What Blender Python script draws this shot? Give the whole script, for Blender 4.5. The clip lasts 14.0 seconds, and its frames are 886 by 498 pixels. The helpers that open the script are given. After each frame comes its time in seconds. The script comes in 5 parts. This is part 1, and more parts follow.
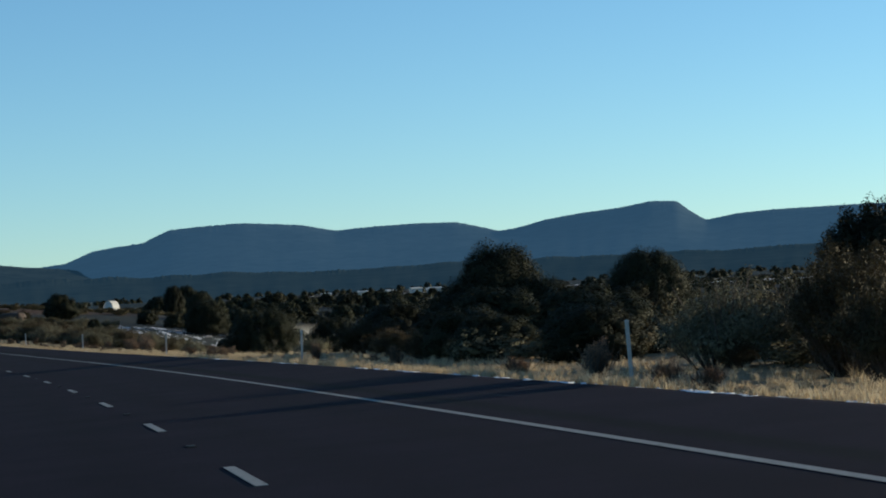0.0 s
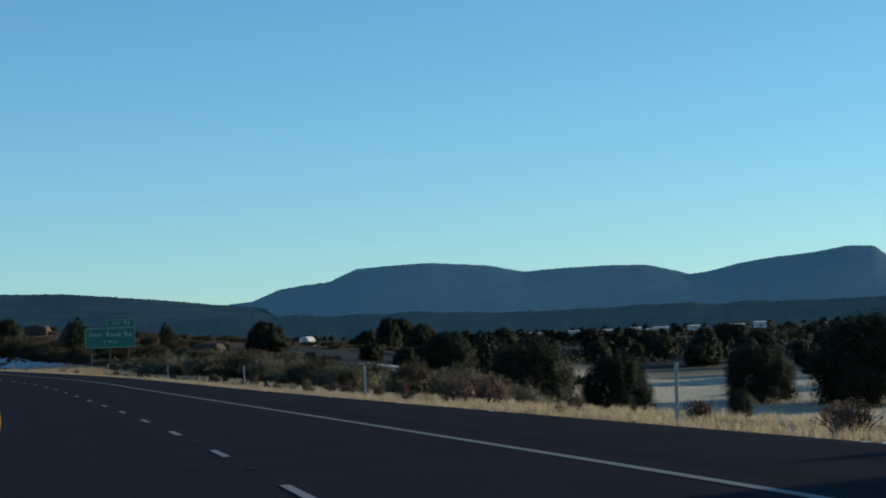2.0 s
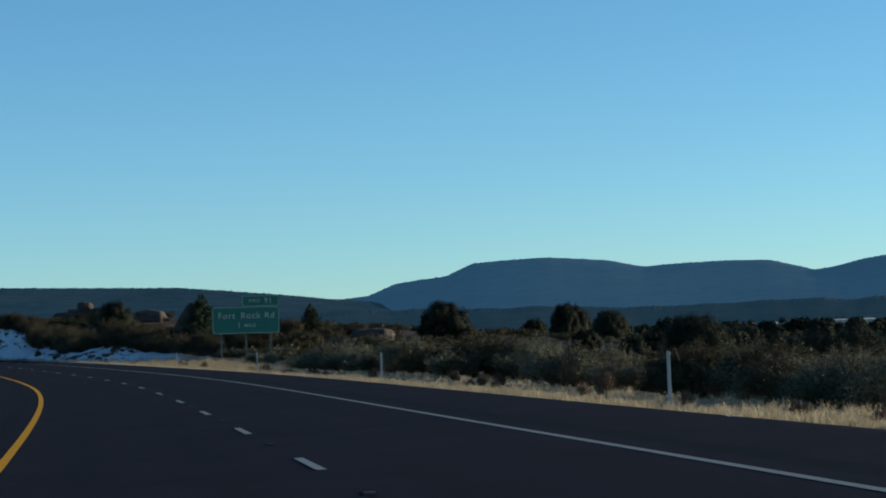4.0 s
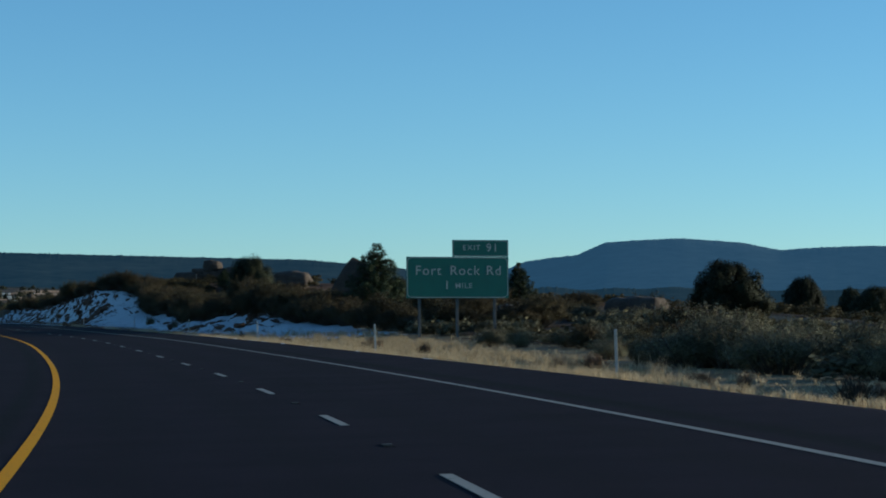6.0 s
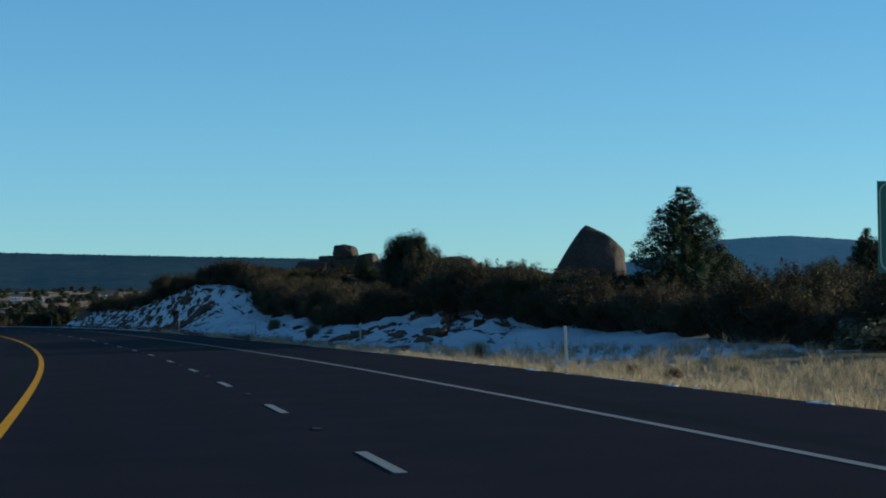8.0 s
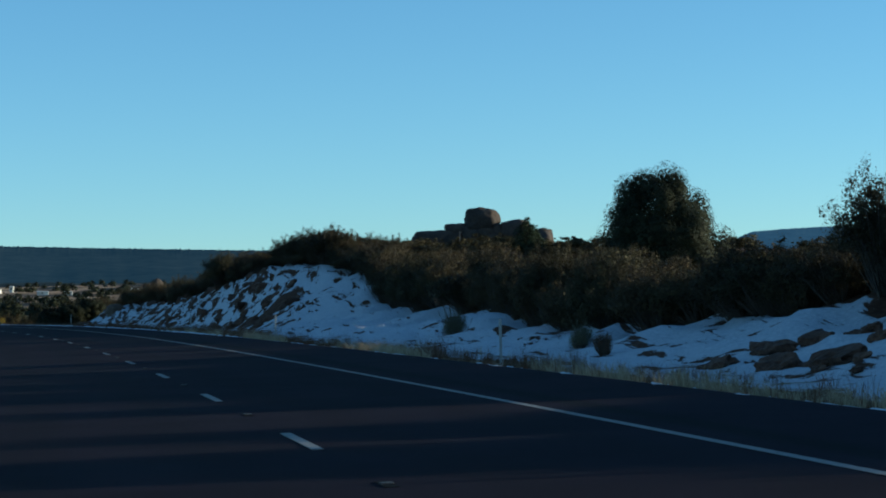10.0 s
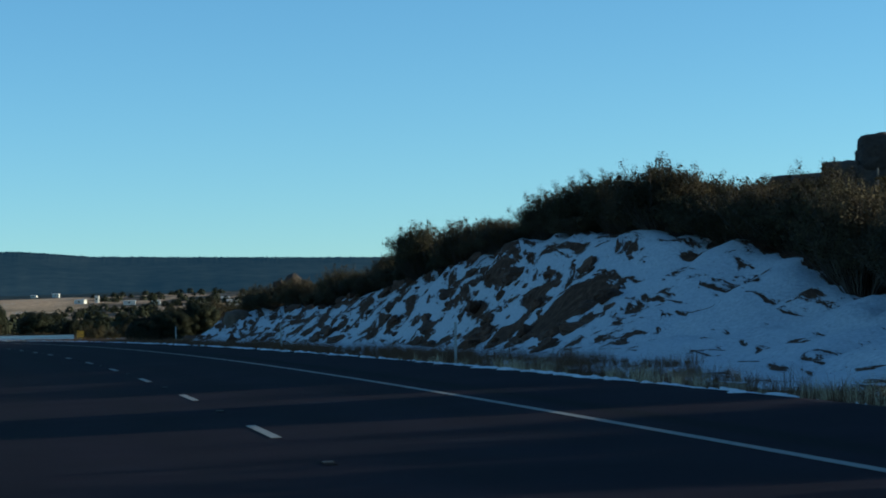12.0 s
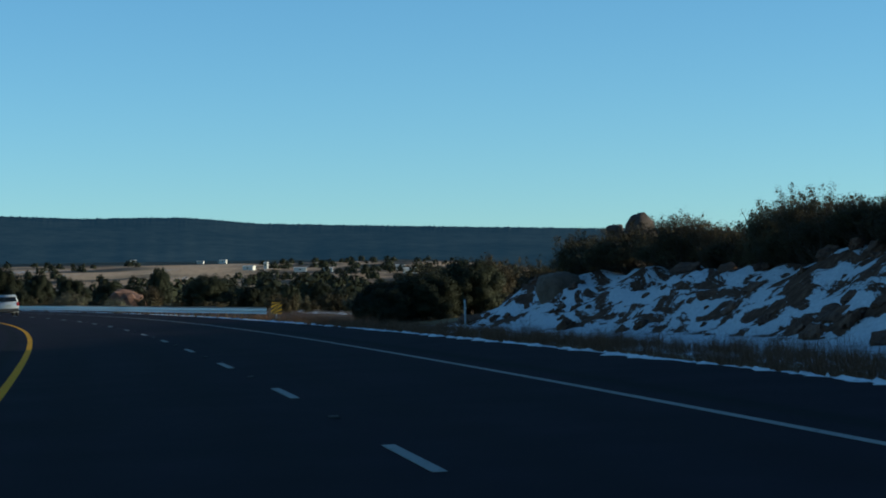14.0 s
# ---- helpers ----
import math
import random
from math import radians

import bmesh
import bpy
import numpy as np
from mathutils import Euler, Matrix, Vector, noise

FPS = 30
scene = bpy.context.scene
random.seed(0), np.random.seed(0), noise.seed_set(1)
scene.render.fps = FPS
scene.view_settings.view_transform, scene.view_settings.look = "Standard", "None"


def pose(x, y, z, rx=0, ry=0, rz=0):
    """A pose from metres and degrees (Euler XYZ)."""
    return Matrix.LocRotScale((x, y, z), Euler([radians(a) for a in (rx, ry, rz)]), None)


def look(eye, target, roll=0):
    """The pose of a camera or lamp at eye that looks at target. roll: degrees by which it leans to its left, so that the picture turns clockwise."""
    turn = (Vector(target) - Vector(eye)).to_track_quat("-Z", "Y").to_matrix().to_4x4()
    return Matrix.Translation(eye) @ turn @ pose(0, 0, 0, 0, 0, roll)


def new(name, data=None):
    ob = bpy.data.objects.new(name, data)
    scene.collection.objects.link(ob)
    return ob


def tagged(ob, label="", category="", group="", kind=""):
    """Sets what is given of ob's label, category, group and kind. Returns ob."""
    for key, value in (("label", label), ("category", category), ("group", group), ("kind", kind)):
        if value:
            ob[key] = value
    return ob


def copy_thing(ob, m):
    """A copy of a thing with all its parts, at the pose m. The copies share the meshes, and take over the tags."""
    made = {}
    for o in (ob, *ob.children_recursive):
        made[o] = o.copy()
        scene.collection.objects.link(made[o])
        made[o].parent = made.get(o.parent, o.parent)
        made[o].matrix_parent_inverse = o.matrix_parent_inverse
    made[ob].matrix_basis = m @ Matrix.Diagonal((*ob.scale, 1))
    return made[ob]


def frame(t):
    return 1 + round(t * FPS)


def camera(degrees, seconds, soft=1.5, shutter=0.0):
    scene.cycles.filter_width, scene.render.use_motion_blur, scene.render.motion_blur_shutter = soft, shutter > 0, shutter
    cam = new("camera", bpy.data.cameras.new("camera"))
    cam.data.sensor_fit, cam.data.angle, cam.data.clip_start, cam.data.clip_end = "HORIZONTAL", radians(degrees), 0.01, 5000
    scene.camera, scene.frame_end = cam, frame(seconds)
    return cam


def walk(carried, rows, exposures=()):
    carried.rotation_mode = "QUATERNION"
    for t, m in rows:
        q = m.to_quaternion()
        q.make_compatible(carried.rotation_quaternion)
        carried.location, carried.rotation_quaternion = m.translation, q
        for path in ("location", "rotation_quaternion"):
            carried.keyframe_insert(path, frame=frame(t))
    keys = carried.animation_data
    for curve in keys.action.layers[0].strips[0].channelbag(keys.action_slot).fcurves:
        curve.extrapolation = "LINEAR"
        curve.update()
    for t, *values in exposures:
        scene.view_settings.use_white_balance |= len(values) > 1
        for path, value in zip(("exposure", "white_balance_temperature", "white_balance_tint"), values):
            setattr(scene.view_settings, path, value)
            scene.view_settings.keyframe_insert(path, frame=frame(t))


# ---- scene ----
# A two-lane interstate carriageway curving left through juniper country, low sun from the right.
cam = camera(22.95, 14.0, soft=1.9, shutter=0.0)
# seconds, x, y, z, yaw, pitch, roll
ROWS = [
    (0.0, -1.97, 0.00, 1.41, -10.10, 1.93, -3.19),
    (0.5, -2.22, 17.45, 1.42, -7.50, 2.86, -2.72),
    (1.0, -2.78, 34.91, 1.46, -6.30, 3.14, -2.95),
    (1.5, -3.61, 52.38, 1.53, -6.19, 3.26, -2.77),
    (2.0, -4.67, 69.85, 1.62, -5.35, 3.28, -2.25),
    (2.5, -5.94, 87.31, 1.71, -4.48, 3.32, -2.84),
    (3.0, -7.42, 104.77, 1.83, -3.87, 3.34, -2.88),
    (3.5, -9.03, 122.22, 1.96, -3.14, 3.31, -2.46),
    (4.0, -10.83, 139.67, 2.13, -2.40, 3.28, -1.94),
    (4.5, -12.79, 157.12, 2.33, -1.63, 3.24, -1.39),
    (5.0, -14.86, 174.56, 2.56, -0.85, 3.18, -0.86),
    (5.5, -17.03, 192.00, 2.81, -0.05, 3.09, -0.41),
    (6.0, -19.33, 209.42, 3.09, 0.93, 2.77, -0.34),
    (6.5, -21.87, 226.79, 3.38, 2.22, 2.34, -1.30),
    (7.0, -24.73, 244.09, 3.68, 2.98, 3.03, -2.07),
    (7.5, -27.95, 261.34, 3.99, 3.39, 3.42, -1.54),
    (8.0, -31.45, 278.54, 4.32, 3.51, 2.81, -0.62),
    (8.5, -35.12, 295.71, 4.67, 3.69, 2.68, -0.52),
    (9.0, -38.93, 312.86, 5.02, 3.87, 2.63, -0.55),
    (9.5, -42.87, 329.95, 5.35, 4.06, 2.63, -0.66),
    (10.0, -46.96, 346.99, 5.67, 4.29, 2.65, -0.81),
    (10.5, -51.23, 363.97, 6.00, 4.60, 2.67, -0.94),
    (11.0, -55.69, 380.88, 6.34, 5.36, 2.80, -1.17),
    (11.5, -60.32, 397.73, 6.70, 5.92, 2.73, -0.97),
    (12.0, -65.11, 414.50, 7.06, 6.47, 2.84, -1.56),
    (12.5, -70.05, 431.20, 7.42, 7.23, 2.74, -1.52),
    (13.0, -75.17, 447.81, 7.78, 8.30, 2.50, -1.62),
    (13.3, -78.32, 457.72, 8.00, 8.83, 2.65, -1.35),
    (13.5, -80.47, 464.31, 8.14, 9.07, 2.65, -1.12),
    (14.0, -85.99, 480.70, 8.48, 10.76, 2.17, -0.62),
]
EXPOSURES = [(0.0, 0.60, 5950, -2), (1.0, 0.54, 5650, -5), (3.0, 0.52, 5600, -6), (6.5, 0.43, 5380, -8), (8.0, 0.43, 5300, -9), (10.5, 0.64, 5460, -10), (12.5, 0.64, 5480, -10), (14.0, 0.52, 5480, -9)]
walk(cam, [(t, pose(x, y, z, 0, 0, yaw) @ pose(0, 0, 0, 90 + pitch) @ pose(0, 0, 0, 0, 0, roll))
           for t, x, y, z, yaw, pitch, roll in ROWS], EXPOSURES)

# ---- world and sun ----
SUN_EL, SUN_AZ = 9.5, 80.0          # degrees; azimuth clockwise from +y
world = bpy.data.worlds.new("world")
scene.world = world
world.use_nodes = True
wn = world.node_tree.nodes
sky = wn.new("ShaderNodeTexSky")
sky.sky_type = "NISHITA"
sky.sun_disc = False
sky.sun_elevation, sky.sun_rotation = radians(SUN_EL), radians(SUN_AZ)
sky.altitude, sky.air_density, sky.dust_density, sky.ozone_density = 1500, 1.0, 0.30, 3.0
world.node_tree.links.new(sky.outputs["Color"], wn["Background"].inputs["Color"])
wn["Background"].inputs["Strength"].default_value = 0.12
lamp = bpy.data.lights.new("sun", "SUN")
lamp.energy, lamp.angle, lamp.color = 4.9, radians(0.53), (1.0, 0.79, 0.57)
sun = new("sun", lamp)
sun.matrix_world = look((math.sin(radians(SUN_AZ)) * 900, math.cos(radians(SUN_AZ)) * 900, 900 * math.tan(radians(SUN_EL))), (0, 0, 0))


# ---- materials ----
def nodes_of(name):
    m = bpy.data.materials.new(name)
    m.use_nodes = True
    return m, m.node_tree.nodes, m.node_tree.links


def noise_node(N, L, scale, detail=4.0, rough=0.55, coord="Object", stretch=None):
    tc = N.new("ShaderNodeTexCoord")
    src = tc.outputs[coord]
    if stretch:
        mp = N.new("ShaderNodeMapping")
        mp.inputs["Scale"].default_value = stretch
        L.new(src, mp.inputs["Vector"])
        src = mp.outputs["Vector"]
    n = N.new("ShaderNodeTexNoise")
    n.inputs["Scale"].default_value, n.inputs["Detail"].default_value, n.inputs["Roughness"].default_value = scale, detail, rough
    L.new(src, n.inputs["Vector"])
    return n


def ramp_node(N, L, src, stops):
    r = N.new("ShaderNodeValToRGB")
    el = r.color_ramp.elements
    while len(el) < len(stops):
        el.new(0.5)
    for e, (p, c) in zip(el, stops):
        e.position, e.color = p, (*c, 1)
    L.new(src, r.inputs["Fac"])
    return r


def mix_node(N, L, fac, a, b, kind="MIX"):
    m = N.new("ShaderNodeMix")
    m.data_type, m.blend_type = "RGBA", kind
    for sock, v in (("Factor", fac), ("A", a), ("B", b)):
        s = [i for i in m.inputs if i.name == sock and i.type in (("VALUE",) if sock == "Factor" else ("RGBA",))][0]
        if isinstance(v, (int, float)):
            s.default_value = v
        elif isinstance(v, tuple):
            s.default_value = (*v, 1)
        else:
            L.new(v, s)
    return [o for o in m.outputs if o.type == "RGBA"][0]


def math_node(N, L, op, a, b):
    m = N.new("ShaderNodeMath")
    m.operation = op
    for i, v in enumerate((a, b)):
        if isinstance(v, (int, float)):
            m.inputs[i].default_value = v
        else:
            L.new(v, m.inputs[i])
    return m.outputs[0]


def bump_node(N, L, height, strength, dist):
    b = N.new("ShaderNodeBump")
    b.inputs["Strength"].default_value, b.inputs["Distance"].default_value = strength, dist
    L.new(height, b.inputs["Height"])
    return b.outputs["Normal"]


def plain(name, dark, light, scale, rough=0.7, metal=0.0, bump=0.0, dist=0.02, fine=8.0, spec=0.4, vary=0.0, trans=0.0):
    """Two-scale mottled surface between two colours, with relief; vary: brightness spread from object to object."""
    m, N, L = nodes_of(name)
    B = N["Principled BSDF"]
    big, small = noise_node(N, L, scale), noise_node(N, L, scale * fine, 3.0)
    f = math_node(N, L, "ADD", math_node(N, L, "MULTIPLY", big.outputs["Fac"], 0.6), math_node(N, L, "MULTIPLY", small.outputs["Fac"], 0.4))
    c = ramp_node(N, L, f, [(0.32, dark), (0.68, light)]).outputs["Color"]
    if vary:
        oi = N.new("ShaderNodeObjectInfo")
        v = math_node(N, L, "ADD", math_node(N, L, "MULTIPLY", oi.outputs["Random"], 2 * vary), 1 - vary)
        h = N.new("ShaderNodeHueSaturation")
        L.new(v, h.inputs["Value"])
        L.new(c, h.inputs["Color"])
        c = h.outputs["Color"]
    L.new(c, B.inputs["Base Color"])
    B.inputs["Roughness"].default_value, B.inputs["Metallic"].default_value = rough, metal
    B.inputs["Specular IOR Level"].default_value = spec
    if bump:
        L.new(bump_node(N, L, f, bump, dist), B.inputs["Normal"])
    if trans:
        out, t, mx = N["Material Output"], N.new("ShaderNodeBsdfTranslucent"), N.new("ShaderNodeMixShader")
        L.new(c, t.inputs["Color"])
        mx.inputs[0].default_value = trans
        L.new(B.outputs[0], mx.inputs[1])
        L.new(t.outputs[0], mx.inputs[2])
        L.new(mx.outputs[0], out.inputs["Surface"])
    return m


def leafy(name, dark, light, trans=0.35, rough=0.65, dry=None):
    """Foliage: colour varies from clump to clump and from plant to plant."""
    m, N, L = nodes_of(name)
    B, out = N["Principled BSDF"], N["Material Output"]
    g, oi = N.new("ShaderNodeNewGeometry"), N.new("ShaderNodeObjectInfo")
    c = ramp_node(N, L, g.outputs["Random Per Island"], [(0.0, dark), (1.0, light)]).outputs["Color"]
    if dry:                              # some plants have turned
        turned = math_node(N, L, "FRACT", math_node(N, L, "MULTIPLY", oi.outputs["Random"], 7.31), 0.0)
        share = math_node(N, L, "MULTIPLY", turned, 0.55)
        c = mix_node(N, L, share, c, dry)
    h = N.new("ShaderNodeHueSaturation")
    L.new(c, h.inputs["Color"])
    L.new(math_node(N, L, "ADD", math_node(N, L, "MULTIPLY", oi.outputs["Random"], 0.6), 0.70), h.inputs["Value"])
    L.new(h.outputs["Color"], B.inputs["Base Color"])
    B.inputs["Roughness"].default_value, B.inputs["Specular IOR Level"].default_value = rough, 0.08
    t, mx = N.new("ShaderNodeBsdfTranslucent"), N.new("ShaderNodeMixShader")
    L.new(h.outputs["Color"], t.inputs["Color"])
    mx.inputs[0].default_value = trans
    L.new(B.outputs[0], mx.inputs[1])
    L.new(t.outputs[0], mx.inputs[2])
    L.new(mx.outputs[0], out.inputs["Surface"])
    return m


def ground_material():
    """Dry soil, straw and scrub, with old snow where the sheet's snow value lets it lie."""
    m, N, L = nodes_of("ground")
    B = N["Principled BSDF"]
    a, b = noise_node(N, L, 0.35, 5.0), noise_node(N, L, 3.0, 5.0, 0.65)
    soil = ramp_node(N, L, b.outputs["Fac"], [(0.3, (0.036, 0.020, 0.013)), (0.55, (0.080, 0.046, 0.030)), (0.75, (0.14, 0.088, 0.058))]).outputs["Color"]
    straw = ramp_node(N, L, b.outputs["Fac"], [(0.3, (0.11, 0.078, 0.043)), (0.7, (0.30, 0.23, 0.14))]).outputs["Color"]
    at = N.new("ShaderNodeAttribute")
    at.attribute_name = "cover"          # red: snow, green: straw, blue: distant woods
    sep = N.new("ShaderNodeSeparateColor")
    L.new(at.outputs["Color"], sep.inputs["Color"])
    sf = ramp_node(N, L, math_node(N, L, "ADD", sep.outputs["Green"], math_node(N, L, "SUBTRACT", a.outputs["Fac"], 0.5)), [(0.4, (0, 0, 0)), (0.6, (1, 1, 1))]).outputs["Color"]
    col = mix_node(N, L, sf, soil, straw)
    pa = N.new("ShaderNodeAttribute")
    pa.attribute_name = "pale"           # bleached grass of the open field
    bleached = ramp_node(N, L, b.outputs["Fac"], [(0.3, (0.34, 0.29, 0.20)), (0.7, (0.56, 0.50, 0.38))]).outputs["Color"]
    col = mix_node(N, L, pa.outputs["Fac"], col, bleached)
    ta = N.new("ShaderNodeAttribute")
    ta.attribute_name = "tan"            # grazed grass in the valley
    grazed = ramp_node(N, L, a.outputs["Fac"], [(0.35, (0.34, 0.215, 0.125)), (0.65, (0.60, 0.405, 0.25))]).outputs["Color"]
    col = mix_node(N, L, ta.outputs["Fac"], col, grazed)
    w = noise_node(N, L, 0.012, 6.0, 0.7)
    # woods colours carry a blue tint in place of distant haze
    woods = ramp_node(N, L, w.outputs["Fac"], [(0.35, (0.014, 0.022, 0.026)), (0.58, (0.024, 0.036, 0.038)), (0.78, (0.055, 0.062, 0.055))]).outputs["Color"]
    col = mix_node(N, L, sep.outputs["Blue"], col, woods)
    sn = noise_node(N, L, 1.0, 8.0, 0.68, stretch=(1.05, 0.29, 0.45))
    turn = N.new("ShaderNodeMapping")                      # patches run along the cut
    turn.inputs["Rotation"].default_value = (0, 0, -0.33)
    mp = sn.inputs["Vector"].links[0].from_node
    L.new(mp.inputs["Vector"].links[0].from_socket, turn.inputs["Vector"])
    L.new(turn.outputs["Vector"], mp.inputs["Vector"])
    sn.inputs["Distortion"].default_value = 0.5
    lie = math_node(N, L, "ADD", sep.outputs["Red"], math_node(N, L, "MULTIPLY", math_node(N, L, "SUBTRACT", sn.outputs["Fac"], 0.5), 2.0))
    snow = ramp_node(N, L, lie, [(0.49, (0, 0, 0)), (0.53, (1, 1, 1))]).outputs["Color"]
    fine = noise_node(N, L, 9.0, 3.0)
    white = ramp_node(N, L, fine.outputs["Fac"], [(0.3, (0.37, 0.39, 0.43)), (0.7, (0.53, 0.54, 0.57))]).outputs["Color"]
    L.new(mix_node(N, L, snow, col, white), B.inputs["Base Color"])
    B.inputs["Roughness"].default_value, B.inputs["Specular IOR Level"].default_value = 0.95, 0.05
    hgt = math_node(N, L, "ADD", math_node(N, L, "MULTIPLY", snow, 0.5), b.outputs["Fac"])
    L.new(bump_node(N, L, hgt, 0.7, 0.12), B.inputs["Normal"])
    return m


def asphalt_material():
    m, N, L = nodes_of("asphalt")
    B = N["Principled BSDF"]
    grain, patch = noise_node(N, L, 60.0, 3.0, 0.7), noise_node(N, L, 0.5, 4.0)
    at = N.new("ShaderNodeAttribute")
    at.attribute_name = "cover"          # red: wheel tracks, green: rumble strip
    sep = N.new("ShaderNodeSeparateColor")
    L.new(at.outputs["Color"], sep.inputs["Color"])
    c = ramp_node(N, L, patch.outputs["Fac"], [(0.3, (0.0136, 0.0107, 0.0160)), (0.7, (0.0200, 0.0158, 0.0232))]).outputs["Color"]
    c = mix_node(N, L, math_node(N, L, "MULTIPLY", sep.outputs["Red"], 0.45), c, (0.0134, 0.0108, 0.0140))
    c = mix_node(N, L, math_node(N, L, "MULTIPLY", sep.outputs["Green"], 0.8), c, (0.010, 0.010, 0.011))
    g = ramp_node(N, L, grain.outputs["Fac"], [(0.3, (0.75, 0.75, 0.75)), (0.7, (1.2, 1.2, 1.2))]).outputs["Color"]
    L.new(mix_node(N, L, 1.0, c, g, "MULTIPLY"), B.inputs["Base Color"])
    B.inputs["Roughness"].default_value, B.inputs["Specular IOR Level"].default_value = 0.95, 0.03
    L.new(bump_node(N, L, grain.outputs["Fac"], 0.5, 0.006), B.inputs["Normal"])
    return m


def distance_material(name, low, high, haze_glow):
    """Far wooded hills; a blue surface glow stands for several kilometres of haze."""
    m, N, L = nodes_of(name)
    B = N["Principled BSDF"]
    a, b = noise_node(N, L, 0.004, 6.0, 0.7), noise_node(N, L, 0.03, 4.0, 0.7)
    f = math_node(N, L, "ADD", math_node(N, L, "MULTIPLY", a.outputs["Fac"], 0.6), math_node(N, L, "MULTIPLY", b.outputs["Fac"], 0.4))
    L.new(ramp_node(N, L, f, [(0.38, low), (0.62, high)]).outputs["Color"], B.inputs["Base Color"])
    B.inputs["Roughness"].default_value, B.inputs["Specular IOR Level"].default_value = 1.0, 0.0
    # haze painted on the hills as emission
    B.inputs["Emission Color"].default_value = (*haze_glow, 1)
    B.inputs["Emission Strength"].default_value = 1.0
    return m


def worn_paint(name, colour, under=(0.06, 0.06, 0.06)):
    m, N, L = nodes_of(name)
    B = N["Principled BSDF"]
    a = noise_node(N, L, 9.0, 5.0, 0.7)
    f = ramp_node(N, L, a.outputs["Fac"], [(0.30, (0, 0, 0)), (0.42, (1, 1, 1))]).outputs["Color"]
    L.new(mix_node(N, L, f, under, colour), B.inputs["Base Color"])
    B.inputs["Roughness"].default_value, B.inputs["Specular IOR Level"].default_value = 0.9, 0.08
    return m


GROUND, ASPHALT = ground_material(), asphalt_material()
LINE_WHITE = worn_paint("white_line_paint", (0.24, 0.24, 0.23))
LINE_YELLOW = worn_paint("yellow_line_paint", (0.66, 0.29, 0.004))
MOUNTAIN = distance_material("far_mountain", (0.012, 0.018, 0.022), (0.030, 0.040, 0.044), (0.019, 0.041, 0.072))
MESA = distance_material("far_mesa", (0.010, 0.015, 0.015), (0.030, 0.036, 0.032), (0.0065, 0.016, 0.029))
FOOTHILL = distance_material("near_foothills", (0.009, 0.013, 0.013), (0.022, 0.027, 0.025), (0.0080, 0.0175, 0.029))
JUNIPER = leafy("juniper_leaves", (0.019, 0.021, 0.012), (0.029, 0.031, 0.017), 0.08)
PINE = leafy("pine_needles", (0.014, 0.021, 0.011), (0.036, 0.046, 0.024), 0.10)
SAGE = leafy("sage_leaves", (0.062, 0.060, 0.039), (0.165, 0.153, 0.102), 0.25)
BRUSH = leafy("scrub_oak_leaves", (0.030, 0.028, 0.015), (0.060, 0.051, 0.027), 0.2, dry=(0.080, 0.054, 0.030))
RUSSET = leafy("dry_weed_leaves", (0.11, 0.060, 0.034), (0.27, 0.17, 0.10), 0.3)
STRAW = leafy("dry_grass", (0.20, 0.145, 0.085), (0.50, 0.41, 0.27), 0.5)
BARK = plain("bark", (0.03, 0.022, 0.017), (0.09, 0.07, 0.055), 6.0, 0.9, bump=0.6)
GRANITE = plain("granite", (0.025, 0.018, 0.015), (0.074, 0.053, 0.042), 0.7, 0.9, bump=0.8, dist=0.12, fine=9.0, vary=0.12)
SNOW = plain("old_snow", (0.48, 0.50, 0.54), (0.66, 0.67, 0.69), 3.0, 0.7, bump=0.5, dist=0.03)
GALV = plain("galvanised_steel", (0.34, 0.35, 0.36), (0.50, 0.51, 0.52), 8.0, 0.45, 0.7)
SIGN_GREEN = plain("sign_green", (0.002, 0.078, 0.060), (0.003, 0.098, 0.076), 1.5, 0.45, spec=0.5)
SIGN_WHITE = plain("sign_white", (0.24, 0.26, 0.25), (0.31, 0.33, 0.32), 3.0, 0.4, spec=0.5)
POST_STEEL = plain("sign_post_steel", (0.055, 0.055, 0.055), (0.115, 0.115, 0.115), 7.0, 0.7, 0.3)
POST_WHITE = plain("post_white", (0.25, 0.25, 0.245), (0.36, 0.36, 0.35), 5.0, 0.6)


# ---- building helpers ----
def mesh_from(name, verts, faces, material, smooth=False):
    me = bpy.data.meshes.new(name)
    me.from_pydata([tuple(v) for v in verts], [], faces)
    me.materials.append(material)
    if smooth:
        me.polygons.foreach_set("use_smooth", [True] * len(me.polygons))
    me.update()
    return me


def mesh_np(name, verts, faces, material, smooth=False, normals=None):
    """Mesh from an (n, 3) array of points and an (m, k) array of corners; normals: soft foliage normals, one a point."""
    me = bpy.data.meshes.new(name)
    n, k = faces.shape
    me.vertices.add(len(verts))
    me.vertices.foreach_set("co", np.ascontiguousarray(verts, dtype=np.float32).ravel())
    me.loops.add(n * k)
    me.loops.foreach_set("vertex_index", np.ascontiguousarray(faces, dtype=np.int32).ravel())
    me.polygons.add(n)
    me.polygons.foreach_set("loop_start", np.arange(0, n * k, k, dtype=np.int32))
    me.materials.append(material)
    if smooth:
        me.polygons.foreach_set("use_smooth", np.ones(n, dtype=bool))
    me.update(calc_edges=True)
    if normals is not None:
        me.polygons.foreach_set("use_smooth", np.ones(n, dtype=bool))
        soft = me.attributes.new("custom_normal", "FLOAT_VECTOR", "POINT")
        soft.data.foreach_set("vector", np.ascontiguousarray(normals, dtype=np.float32).ravel())
        me.update()
    return me


